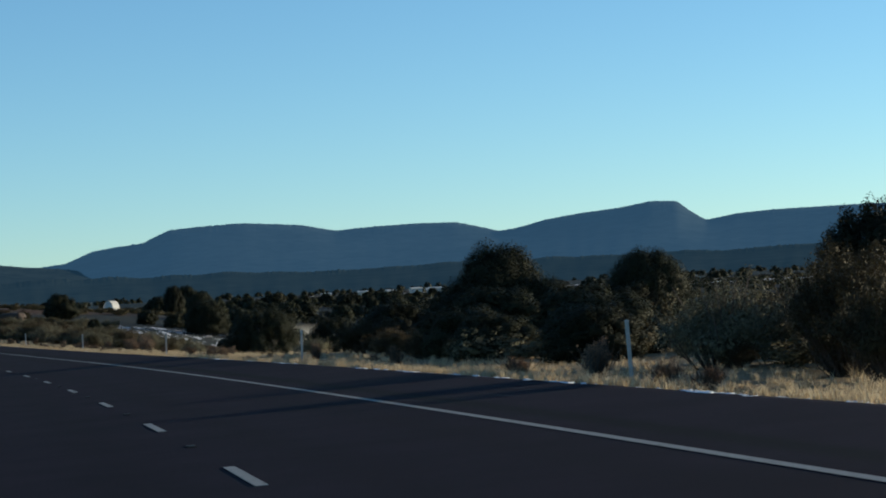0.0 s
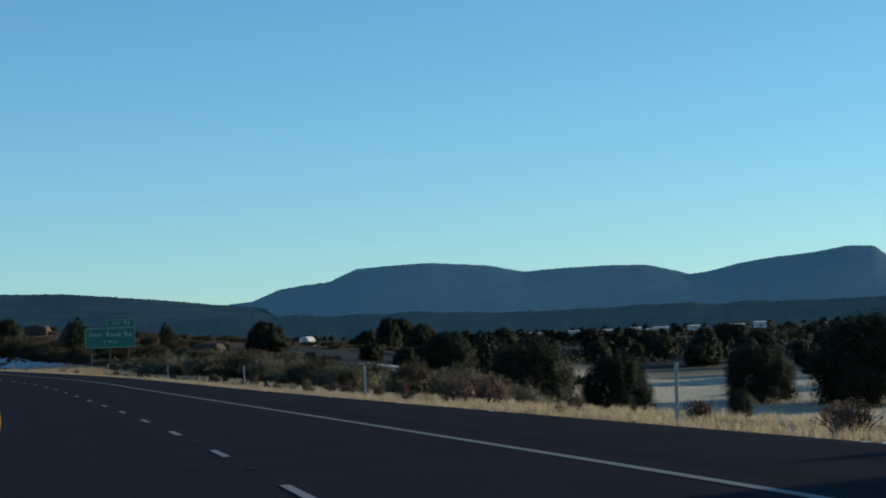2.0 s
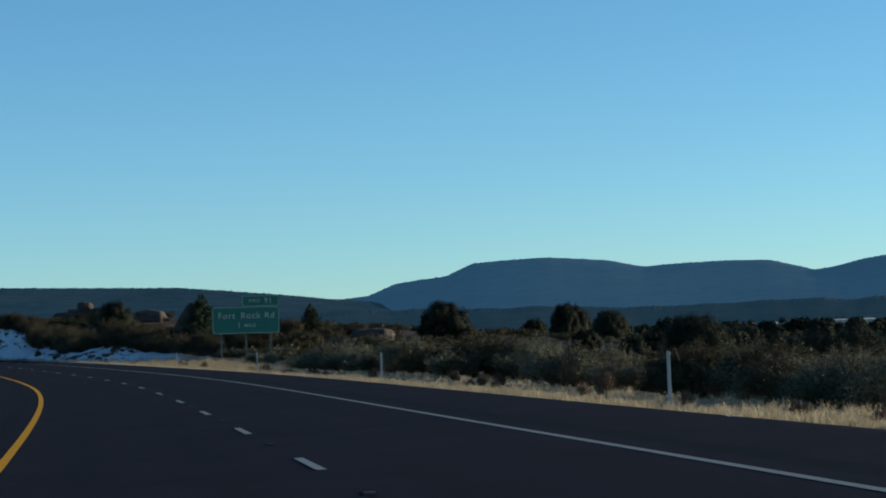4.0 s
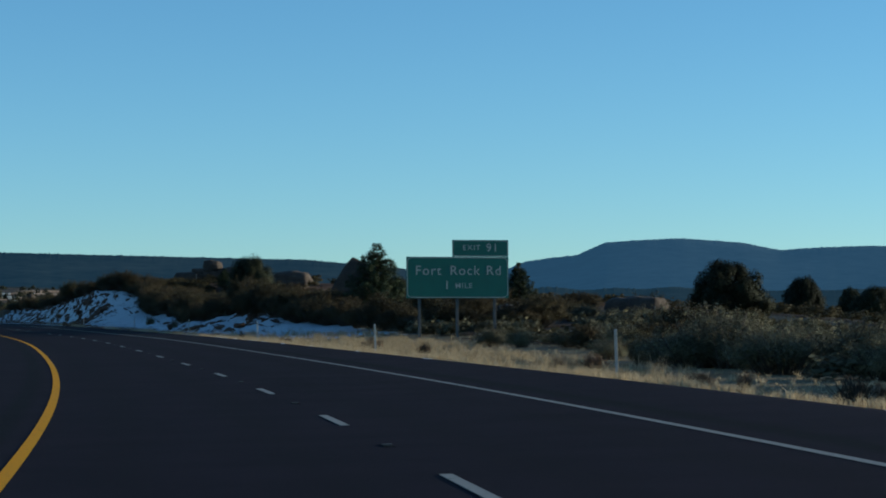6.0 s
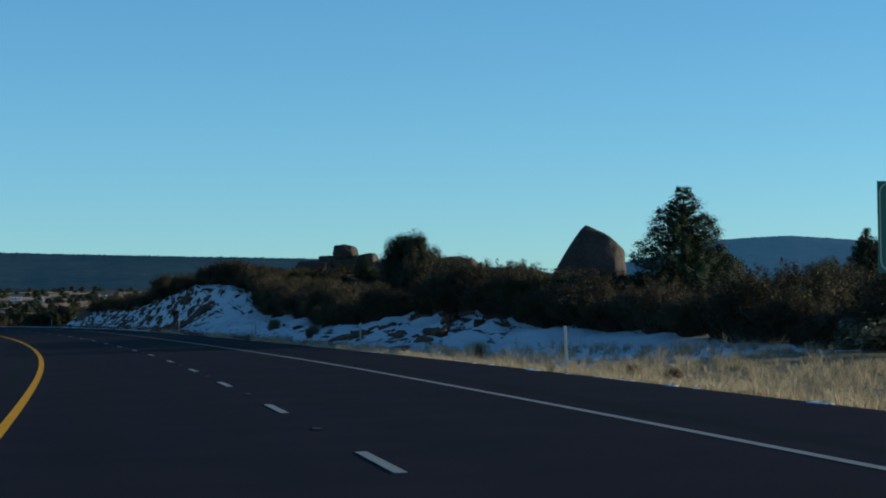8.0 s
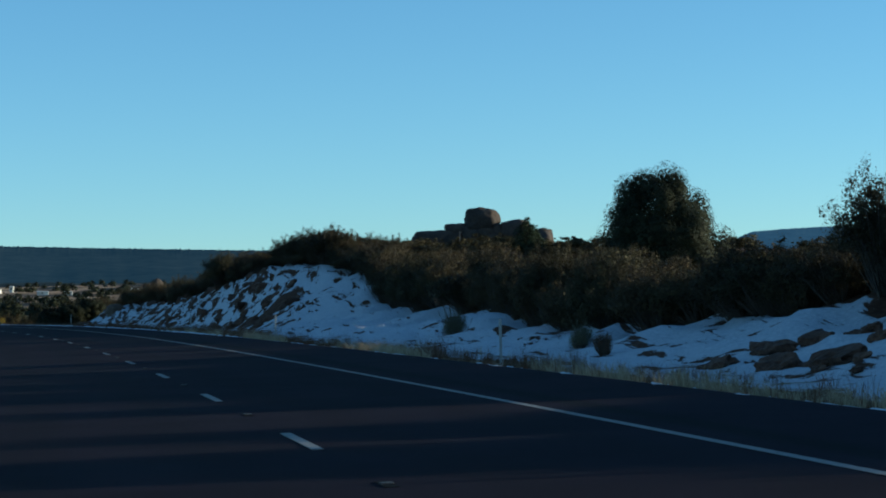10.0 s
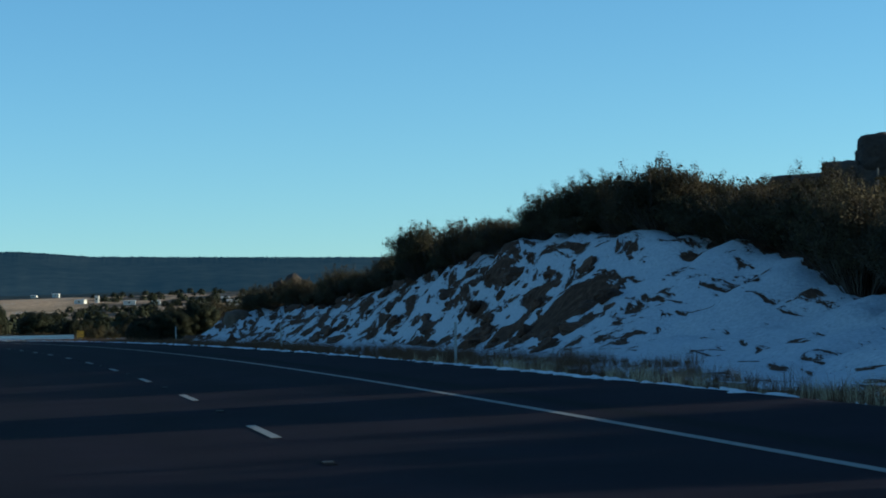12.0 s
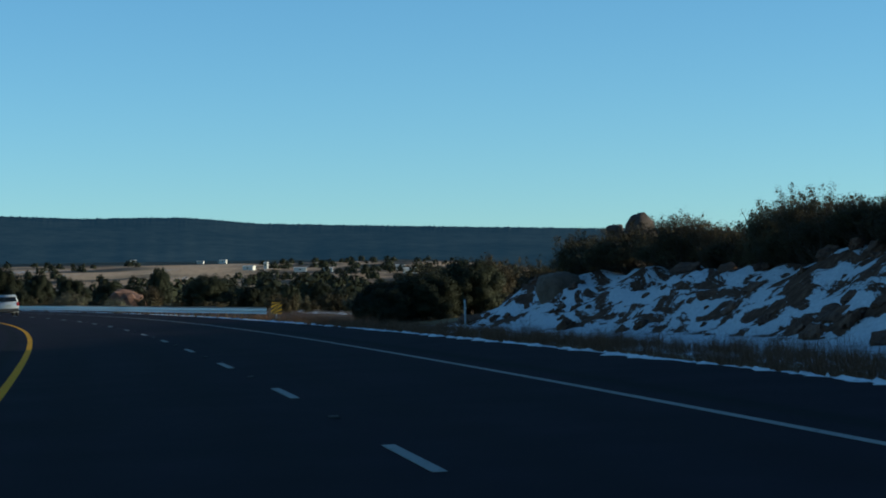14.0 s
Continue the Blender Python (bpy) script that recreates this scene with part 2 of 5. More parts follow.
def part(name, bm, material, parent=None, label="", smooth=False):
    """Link a bmesh (or a ready mesh) as one object under its parent."""
    if isinstance(bm, bmesh.types.BMesh):
        me = bpy.data.meshes.new(name)
        bm.to_mesh(me)
        bm.free()
        me.materials.append(material)
        if smooth:
            me.polygons.foreach_set("use_smooth", [True] * len(me.polygons))
    else:
        me = bm
    ob = new(name, me)
    if parent:
        ob.parent = parent
    return tagged(ob, label) if label else ob


def box(bm, x0, x1, y0, y1, z0, z1, bevel=0.0):
    geo = bmesh.ops.create_cube(bm, size=1, matrix=Matrix.Translation(((x0 + x1) / 2, (y0 + y1) / 2, (z0 + z1) / 2)) @ Matrix.Diagonal((x1 - x0, y1 - y0, z1 - z0, 1)))
    if bevel:
        vs = set(geo["verts"])
        bmesh.ops.bevel(bm, geom=[e for e in bm.edges if set(e.verts) <= vs], offset=bevel, segments=2, affect="EDGES", profile=0.5)
    return bm


def tube(bm, points, radii, sides=7):
    """Tapered limb through the points."""
    rings = []
    for i, (p, r) in enumerate(zip(points, radii)):
        p = Vector(p)
        d = (Vector(points[min(i + 1, len(points) - 1)]) - Vector(points[max(i - 1, 0)])).normalized()
        a = d.orthogonal().normalized()
        b = d.cross(a)
        rings.append([bm.verts.new(p + r * (a * math.cos(k * math.tau / sides) + b * math.sin(k * math.tau / sides))) for k in range(sides)])
    for lo, hi in zip(rings, rings[1:]):
        for k in range(sides):
            bm.faces.new((lo[k], lo[(k + 1) % sides], hi[(k + 1) % sides], hi[k]))
    bm.faces.new(rings[0][::-1])
    bm.faces.new(rings[-1])
    return bm


# ---- the line of the road: the painted lane line is lateral 0, right is positive ----
STEP = 2.0
ST = np.arange(-400, 1100, STEP)
KAPPA = np.interp(ST, [-50, 0, 60, 120, 180, 240, 300, 360, 420, 480, 540, 620, 850],
                  [1.472, 1.145, 0.694, 0.638, 0.234, 1.276, 0.377, 0.656, 0.532, 0.825, 0.420, 1.237, 1.867]) * 1e-3
GRADE = np.interp(ST, [0, 50, 100, 150, 200, 250, 300, 350, 400, 450, 500, 560, 640, 800],
                  [0.0, 0.0047, 0.0065, 0.0114, 0.0156, 0.0174, 0.0199, 0.0182, 0.0207, 0.0211, 0.0190, 0.0165, 0.0161, 0.016])
CROSS = np.interp(ST, [0, 160, 320, 520], [0.0380, 0.0344, 0.0237, 0.0344])


def run_up(a):
    c = np.r_[0, np.cumsum((a[1:] + a[:-1]) / 2) * STEP]
    return c - c[np.searchsorted(ST, 0)]


HEAD = run_up(KAPPA)
RX, RY, RZ = run_up(-np.sin(HEAD)), run_up(np.cos(HEAD)), run_up(GRADE)


def along(s, lat, up=0.0):
    """World points at run s and lateral lat, up metres over the banked road plane."""
    s, lat = np.broadcast_arrays(np.asarray(s, float), np.asarray(lat, float))
    h = np.interp(s, ST, HEAD)
    return np.stack([np.interp(s, ST, RX) + lat * np.cos(h), np.interp(s, ST, RY) + lat * np.sin(h),
                     np.interp(s, ST, RZ) + np.interp(s, ST, CROSS) * lat + up], -1)


def road_frame(x, y):
    """Run and lateral of world points."""
    s = np.interp(y, RY, ST)
    for _ in range(6):
        h = np.interp(s, ST, HEAD)
        s = np.clip(s + 0.8 * (-(x - np.interp(s, ST, RX)) * np.sin(h) + (y - np.interp(s, ST, RY)) * np.cos(h)), ST[0], ST[-1])
    h = np.interp(s, ST, HEAD)
    return s, (x - np.interp(s, ST, RX)) * np.cos(h) + (y - np.interp(s, ST, RY)) * np.sin(h)


def smooth(a, lo, hi):
    t = np.clip((a - lo) / (hi - lo), 0, 1)
    return t * t * (3 - 2 * t)


def wavy(x, y, size, seed=0):
    """Cheap smooth noise in -1..1, for arrays."""
    r = np.random.RandomState(seed)
    out = np.zeros(np.shape(x))
    for k in range(7):
        a, f, p = r.uniform(0, math.tau), r.uniform(0.6, 1.7) / size, r.uniform(0, math.tau)
        out = out + np.sin((x * math.cos(a) + y * math.sin(a)) * f * math.tau + p + 1.3 * np.sin((y * math.cos(a) - x * math.sin(a)) * f * 3.1 + k))
    return out / 4.2


# cut bank on the right: height of its shoulder over the road, and the lateral of toe and shoulder, along the run
BANK_S = [140, 220, 300, 330, 352, 366, 378, 392, 404, 416, 430, 446, 462, 478, 492, 500, 508, 516, 530, 546, 560, 577, 587, 594, 606]
BANK_H = [0.0, 0.0, 0.05, 0.1, 0.6, 1.2, 1.7, 2.0, 1.9, 1.6, 1.9, 2.1, 2.3, 2.6, 3.1, 3.7, 4.3, 4.4, 3.5, 2.5, 1.9, 1.8, 1.7, 0.1, 0.0]
HILL_H = [0.0, 0.5, 0.8, 0.9, 1.0, 1.4, 1.8, 2.4, 2.6, 2.8, 3.2, 3.5, 3.9, 4.4, 4.9, 5.3, 5.5, 5.4, 4.6, 3.4, 2.6, 2.1, 1.8, 0.2, 0.0]
TOP_L = [20.5, 20.5, 20.5, 20.5, 20.5, 20, 20, 20, 20, 23, 26, 27, 27, 27, 23, 21.6, 21.3, 21.2, 20.9, 20.7, 20.6, 20.2, 19.8, 19.4, 19.4]
CUT_S, CUT_TOE = [468, 482, 492, 500, 507, 521, 533, 560, 577, 590], [10.6, 12.8, 14.6, 15.6, 16.4, 17.0, 17.3, 16.8, 15.7, 14.7]


# lower edge of the scrub on the bank, and its height
SCRUB_S = [345, 357, 366, 373, 382, 390, 402, 418, 428, 438, 445, 458, 464, 470, 477, 485, 491, 500, 505, 509, 516, 522, 527, 533, 538, 549, 556, 575, 580, 590]
SCRUB_L = [18.7, 18, 16.5, 16, 16.6, 16.2, 16, 15.8, 15.6, 17.2, 18.5, 18.8, 18.5, 19, 19.6, 21, 21.8, 21.6, 21.3, 21.2, 20.9, 20.6, 20.4, 20.4, 20.5, 20.6, 20.4, 20.4, 20.0, 19.4]
SCRUB_H = [2.1, 1.8, 1.8, 2.2, 2.5, 2.7, 2.7, 2.0, 2.5, 2.7, 2.5, 2.6, 3.2, 3.5, 3.2, 2.8, 2.6, 2.5, 2.6, 2.3, 1.8, 1.7, 1.9, 2.2, 2.2, 2.4, 2.2, 2.0, 1.9, 1.8]


def terrain(x, y):
    """Height of the ground sheet."""
    s, lat = road_frame(x, y)
    z0 = np.interp(s, ST, RZ)
    cr = np.interp(s, ST, CROSS)
    plane = z0 + cr * np.clip(lat, -7.5, 8.5)
    q = np.hypot(np.maximum(y, 0), np.maximum(np.abs(x + 40) - 250, 0) * 0.7)
    east = np.interp(q, [0, 88, 122, 215, 312, 400, 490, 560, 700, 1000, 1400, 2000, 3400, 5200], [0.1, 0.1, -2.6, -4.2, -4.4, 2.0, 6.0, 8.0, 10.2, 15.5, 24, 33, 40, 44])
    west = np.interp(q, [0, 100, 400, 600, 700, 950, 1200, 1500, 1850, 2400, 3400, 5200], [-0.5, 0, 4.0, 8.0, 10.5, 14.5, 24, 37, 53, 73, 106, 150])
    t = smooth(-x / (np.abs(y) + 60), 0.06, 0.20)
    far = east * (1 - t) + west * t
    far = far + wavy(x, y, 420, 3) * np.clip((q - 600) / 900, 0, 4) + wavy(x, y, 90, 5) * np.clip((q - 150) / 900, 0.1, 0.9)
    # left: shallow median, then open ground
    left = plane - 0.10 - 0.9 * smooth(-lat, 7, 13) + 0.5 * smooth(-lat, 16, 26)
    # right: verge, then the hill
    bank, hill = np.interp(s, BANK_S, BANK_H, 0, 0), np.interp(s, BANK_S, HILL_H, 0, 0)
    toe, top = np.interp(s, CUT_S, CUT_TOE) + 0.5 * wavy(s, 0 * s, 13, 15), np.interp(s, BANK_S, TOP_L) + 0.5 * wavy(s, 0 * s, 9, 14)
    face = 0.5 * smooth(lat, toe, top) + 0.5 * np.clip((lat - toe) / (top - toe), 0, 1)
    rise = (bank + 0.42 * smooth(toe, 12, 15)) * face + (hill - bank) * smooth(lat, top, top + 13)
    rough = (wavy(x, y, 7.0, 11) * 0.26 + wavy(x, y, 2.6, 12) * 0.20 + wavy(x, y, 1.3, 13) * 0.11) * smooth(lat, toe, toe + 4) * np.clip(bank / 2, 0, 1) * (1 - smooth(lat, top + 3, top + 12))
    rise = rise + rough + wavy(x, y, 24, 7) * 0.25 * smooth(lat, 14, 30)
    verge = plane - 0.06 - 0.28 * smooth(lat, 7.0, 9.0)
    right = verge + rise - 0.4 * smooth(lat, 13.5, 26) * smooth(s, 606, 640)
    near = np.where(lat < 0, left, right)
    w = np.where(lat > 0, smooth(lat, np.interp(s, [90, 104, 200, 300, 330, 380], [20, 9, 10, 18, 30, 48]), np.interp(s, [90, 104, 200, 300, 330, 380], [75, 34, 42, 72, 100, 115])), smooth(-lat, 30, 150))
    w = np.maximum(w, np.maximum(smooth(s, 760, 1000), smooth(-s, 150, 390)))
    on_road = (lat > -7.0) & (lat < 7.4) & (s < 1050)
    z = near * (1 - w) + far * w
    return np.where(on_road, plane - 0.10, z)


def spot(s, lat, sink=0.0):
    """A place on the ground."""
    p = along(s, lat)
    return Vector((p[0], p[1], float(terrain(p[0], p[1])) - sink))


def open_meadow(x, y):
    """Two long strips of grazed grass on the valley floor."""
    m = 0
    for cx, cy, ahead, across in ((-478, 1760, 420, 34), (-465, 1560, 130, 26)):
        u, v = -0.287 * (x - cx) + 0.958 * (y - cy), 0.958 * (x - cx) + 0.287 * (y - cy)
        v = v + 9 * wavy(x, y, 150, 51)
        m = np.maximum(m, np.exp(-((u / ahead) ** 2 + (v / across) ** 2) ** 2))
    return m


def valley_open(x, y):
    """Patches of open tan ground between the junipers of the valley beyond the cut."""
    d, az = np.hypot(x + 86, y - 481), np.degrees(np.arctan2(-(x + 86), y - 481))
    m = smooth(d, 250, 340) * (1 - smooth(d, 1500, 1900)) * smooth(az, 6, 9) * (1 - smooth(az, 27, 32))
    return m * smooth(wavy(x, y, 120, 91) + 0.6 * wavy(x, y, 37, 92), -0.5, 0.1)


def snow_field(x, y):
    """Open snowy fields far out on the plain, between the junipers."""
    m = 0
    for cx, cy, ahead, across in ((160, 820, 55, 42), (185, 580, 45, 40), (212, 700, 30, 40), (195, 1215, 60, 60), (95, 520, 16, 14)):
        u, v = (y - cy) + 10 * wavy(x, y, 60, 81), (x - cx) + 10 * wavy(x, y, 70, 82)
        m = np.maximum(m, np.exp(-((u / ahead) ** 2 + (v / across) ** 2) ** 2))
    return m


def sheet():
    u = np.r_[-4800, -3000, -1800, -1000, -600, np.arange(-420, -200, 14), -200, -120, -70, -45, -30, -22, np.arange(-16, -7, 1.5), -7.1, -6.9, -3, 0, 3, 7.3, 7.5,
              np.arange(8, 27, 0.55), np.arange(27, 46, 1.5), np.arange(46, 130, 5), np.arange(130, 330, 16), 360, 420, 500, 620, 800, 1000, 1300, 1700, 2200, 2900, 3800, 4900]
    v = np.r_[-900, -500, -300, -200, -150, -110, np.arange(-90, 300, 3.0), np.arange(300, 640, 0.9), np.arange(640, 1000, 5), np.arange(1000, 1500, 25), np.arange(1500, 2400, 40), 2400, 2800, 3200, 3700, 4200, 4950]
    U, V = np.meshgrid(u, v)
    X = np.interp(V, RY, RX) + U
    Y = V
    Z = terrain(X, Y)
    n, m = U.shape
    i = np.arange(n * m).reshape(n, m)
    q = np.stack([i[:-1, :-1], i[:-1, 1:], i[1:, 1:], i[1:, :-1]], -1).reshape(-1, 4)
    me = mesh_np("ground", np.stack([X, Y, Z], -1).reshape(-1, 3), q, GROUND, True)
    s, lat = road_frame(X, Y)
    r = np.hypot(X + 40, Y - 280)
    bank = np.interp(s, BANK_S, BANK_H, 0, 0)
    sw, lw = s + 12 * wavy(X, Y, 47, 62), lat + 7 * wavy(X, Y, 38, 61)
    field = smooth(sw, 85, 125) * (1 - smooth(sw, 340, 380)) * smooth(lw, 13, 26) * (1 - smooth(lat + 30 * wavy(X, Y, 110, 63), 130, 190)) * smooth(lat * 3.2 + 95 - s, -12, 12)
    edge = np.interp(s, SCRUB_S, SCRUB_L)
    snow = 0.80 * smooth(lat, 9.0, 11.0) * (1 - smooth(lat, edge + 0.3, edge + 2.5)) * smooth(bank, 0.1, 0.6)
    rocky = np.interp(s, [366, 374, 394, 402, 440, 478, 487, 508, 516, 522, 560, 592, 600], [0.0, 0.20, 0.18, 0.12, 0.12, 0.13, 0.15, 0.23, 0.24, 0.25, 0.27, 0.26, 0.05])
    snow = snow - rocky * smooth(lat, np.interp(s, CUT_S, CUT_TOE) - 0.9, np.interp(s, CUT_S, CUT_TOE) + 0.7) * (snow > 0.1)
    snow = snow - (0.26 + 0.10 * wavy(X, Y, 6, 95)) * (1 - smooth(lat, 9.8, 12.0)) * smooth(s, 470, 490) * (snow > 0.1)
    snow = np.maximum(snow, (0.36 + 0.22 * smooth(s, 440, 500)) * smooth(lat, 7.3, 7.8) * (1 - smooth(lat, 8.4, 9.4)))
    snow = np.maximum(snow, 0.40 * smooth(lat, 16, 24) * (1 - smooth(lat, 60, 120)) * (s > 100) * (bank < 0.3) * (1 - field))
    snow = np.maximum(snow * (1 - field), 0.27 * field)
    snow = np.maximum(snow, (0.27 + 0.12 * wavy(X, Y, 120, 9)) * smooth(r, 380, 480) * (1 - smooth(r, 640, 800)))
    snow = np.maximum(snow, 0.40 * smooth(-lat, 7.0, 8.0) * (1 - smooth(-lat, 14, 20)))
    snow = np.maximum(snow, (0.30 + 0.12 * wavy(X, Y, 26, 71)) * smooth(-lat, 14, 20))
    snow = np.maximum(snow, 0.62 * snow_field(X, Y))
    meadow = open_meadow(X, Y)
    # past run 600 the straw is dropped: hill shade put into the ground colour
    straw = 0.5 * meadow + 0.35 + 0.3 * wavy(X, Y, 33, 72) * smooth(-lat, 8, 14) + 0.45 * smooth(lat, 7.0, 8.0) * (1 - smooth(lat, 16, 24)) * (1 - smooth(s, 600, 612)) + 1.4 * field
    straw = straw * (1 - smooth(lat, 10.5, 12) * (1 - smooth(lat, 22, 26)) * smooth(bank, 0.3, 1.0))
    woods = np.maximum(smooth(r, 560, 900), 0.85 * smooth(lat, 22, 40) * (1 - field) * np.maximum(1 - smooth(s, 372, 392), smooth(lat, 50, 80)))
    vale = valley_open(X, Y)
    snow = np.maximum(snow, 0.44 * vale * smooth(wavy(X, Y, 75, 93), -0.2, 0.5))
    woods = woods * (1 - 0.95 * meadow) * (1 - 0.92 * vale) * (1 - snow_field(X, Y))
    bare = np.exp(-(((lat - 17.6) / 1.5) ** 2 + ((s - 500.8 + 1.0 * (lat - 17.6)) / 2.2) ** 2) ** 3) + np.exp(-(((lat - 17.2) / 0.9) ** 2 + ((s - 506.3) / 1.6) ** 2) ** 2)
    snow = snow - 0.75 * bare
    pale = me.attributes.new("pale", "FLOAT", "POINT")
    pale.data.foreach_set("value", np.clip(field, 0, 1).astype(np.float32).ravel())
    tan = me.attributes.new("tan", "FLOAT", "POINT")
    tan.data.foreach_set("value", np.maximum(meadow, 0.75 * vale).astype(np.float32).ravel())
    col = me.color_attributes.new("cover", "FLOAT_COLOR", "POINT")
    col.data.foreach_set("color", np.stack([snow, straw, woods, np.ones_like(snow)], -1).astype(np.float32).ravel())
    return tagged(new("ground", me), "dry winter ground with straw, scrub and patches of old snow", "ground", kind="structure")


ground = sheet()


def strip(name, l0, l1, s0, s1, up, material, thick=0.0, ds=2.0, lanes=1):
    """A ribbon that follows the road."""
    s = np.arange(s0, s1 + ds / 2, ds)
    lat = np.linspace(l0, l1, lanes + 1)
    top = along(s[:, None], lat[None, :], up)
    n, m = top.shape[:2]
    i = np.arange(n * m).reshape(n, m)
    q = np.stack([i[:-1, :-1], i[:-1, 1:], i[1:, 1:], i[1:, :-1]], -1).reshape(-1, 4)
    v = top.reshape(-1, 3)
    if thick:
        k = len(v)
        edge = along(s[:, None], np.array([[l0 - 0.15, l1 + 0.15]]), up - thick).reshape(-1, 3)
        v = np.r_[v, edge]
        a, b = np.arange(n) * m, np.arange(n) * m + m - 1
        ea, eb = k + np.arange(n) * 2, k + np.arange(n) * 2 + 1
        q = np.r_[q, np.stack([ea[:-1], a[:-1], a[1:], ea[1:]], -1), np.stack([b[:-1], eb[:-1], eb[1:], b[1:]], -1)]
    return mesh_np(name, v, q, material, True)


road_mesh = strip("road", -6.3, 6.9, -140, 1040, 0.0, ASPHALT, 0.12, 2.0, 66)
co = np.zeros(len(road_mesh.vertices) * 3, np.float32)
road_mesh.vertices.foreach_get("co", co)
co = co.reshape(-1, 3)
rs, rl = road_frame(co[:, 0], co[:, 1])
tracks = sum(np.exp(-((rl - c) / 0.42) ** 2) for c in (-2.9, -1.1, 1.0, 2.8))
rumble = np.exp(-((rl - 4.45) / 0.22) ** 4) + 0.8 * np.exp(-((rl + 4.6) / 0.22) ** 4)
attr = road_mesh.color_attributes.new("cover", "FLOAT_COLOR", "POINT")
attr.data.foreach_set("color", np.stack([np.clip(tracks, 0, 1), np.clip(rumble, 0, 1), 0 * rl, 1 + 0 * rl], -1).astype(np.float32).ravel())
road = tagged(new("road", road_mesh), "dark grey asphalt carriageway with worn wheel tracks and rumble strip", "road", kind="structure")
part("edge_line", strip("edge_line", 3.66, 3.79, -140, 1040, 0.006, LINE_WHITE), None, road, "worn white edge line")
part("median_line", strip("median_line", -4.11, -3.95, -140, 1040, 0.006, LINE_YELLOW), None, road, "worn yellow edge line")


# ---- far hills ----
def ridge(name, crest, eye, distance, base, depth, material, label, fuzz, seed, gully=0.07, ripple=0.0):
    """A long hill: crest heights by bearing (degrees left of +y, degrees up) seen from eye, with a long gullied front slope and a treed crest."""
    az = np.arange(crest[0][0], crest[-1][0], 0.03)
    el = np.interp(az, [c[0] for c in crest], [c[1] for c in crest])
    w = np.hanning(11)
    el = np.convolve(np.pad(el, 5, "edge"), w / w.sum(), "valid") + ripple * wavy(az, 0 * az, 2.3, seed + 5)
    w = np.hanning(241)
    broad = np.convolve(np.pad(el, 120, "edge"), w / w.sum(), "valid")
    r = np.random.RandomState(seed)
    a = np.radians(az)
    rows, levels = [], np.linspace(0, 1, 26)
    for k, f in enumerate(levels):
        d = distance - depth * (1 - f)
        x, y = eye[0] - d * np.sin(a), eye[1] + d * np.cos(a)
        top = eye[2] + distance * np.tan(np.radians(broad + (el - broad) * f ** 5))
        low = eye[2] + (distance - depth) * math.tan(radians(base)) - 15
        spur = wavy(az * 60 + 40 * f, 90 * f + 0 * az, 150, seed) * 20 + wavy(az * 60, 60 * f + 0 * az, 47, seed + 1) * 7
        z = low + (top - low) * f ** 1.5 + gully * spur * math.sin(math.pi * min(1, f * 1.03)) * (0.4 + 0.6 * f)
        if k >= len(levels) - 2:
            z = z + np.abs(r.normal(0, fuzz, len(z))) * (1 if k == len(levels) - 1 else 0.4)
        rows.append(np.stack([x, y, z], -1))
    back = rows[-1].copy()
    back[:, :2] = eye[:2] + (back[:, :2] - eye[:2]) * 1.02
    back[:, 2] -= 120
    v = np.array(rows + [back])
    n, m = v.shape[:2]
    i = np.arange(n * m).reshape(n, m)
    q = np.stack([i[:-1, :-1], i[:-1, 1:], i[1:, 1:], i[1:, :-1]], -1).reshape(-1, 4)[:, ::-1]
    me = mesh_np(name, v.reshape(-1, 3), q, material, True)
    return tagged(new(name, me), label, "hills", kind="structure")


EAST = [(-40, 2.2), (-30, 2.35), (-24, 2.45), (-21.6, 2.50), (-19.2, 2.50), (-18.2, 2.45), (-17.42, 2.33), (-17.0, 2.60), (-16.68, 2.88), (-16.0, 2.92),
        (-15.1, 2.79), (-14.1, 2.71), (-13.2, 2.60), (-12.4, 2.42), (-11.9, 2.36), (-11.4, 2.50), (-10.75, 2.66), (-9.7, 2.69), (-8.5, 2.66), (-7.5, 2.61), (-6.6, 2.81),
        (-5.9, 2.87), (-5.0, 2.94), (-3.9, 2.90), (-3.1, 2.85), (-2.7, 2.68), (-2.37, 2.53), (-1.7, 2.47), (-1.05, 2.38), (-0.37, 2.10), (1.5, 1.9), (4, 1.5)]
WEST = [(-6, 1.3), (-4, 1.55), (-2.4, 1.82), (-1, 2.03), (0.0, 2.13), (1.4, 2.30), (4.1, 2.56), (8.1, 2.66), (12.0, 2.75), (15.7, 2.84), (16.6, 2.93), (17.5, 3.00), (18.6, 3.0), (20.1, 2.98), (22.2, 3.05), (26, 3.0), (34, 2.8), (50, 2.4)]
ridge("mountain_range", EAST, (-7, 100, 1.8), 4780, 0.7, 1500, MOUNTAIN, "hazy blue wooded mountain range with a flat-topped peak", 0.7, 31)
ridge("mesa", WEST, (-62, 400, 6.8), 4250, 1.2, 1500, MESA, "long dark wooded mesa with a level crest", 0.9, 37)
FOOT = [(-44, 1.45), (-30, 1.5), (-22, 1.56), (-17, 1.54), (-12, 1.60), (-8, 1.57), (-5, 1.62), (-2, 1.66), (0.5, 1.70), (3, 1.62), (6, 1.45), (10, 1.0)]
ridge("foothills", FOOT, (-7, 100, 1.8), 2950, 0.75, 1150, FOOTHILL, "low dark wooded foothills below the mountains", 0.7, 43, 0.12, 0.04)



# ---- plants ----
def unit(v):
    return v / (np.linalg.norm(v, axis=-1, keepdims=True) + 1e-9)


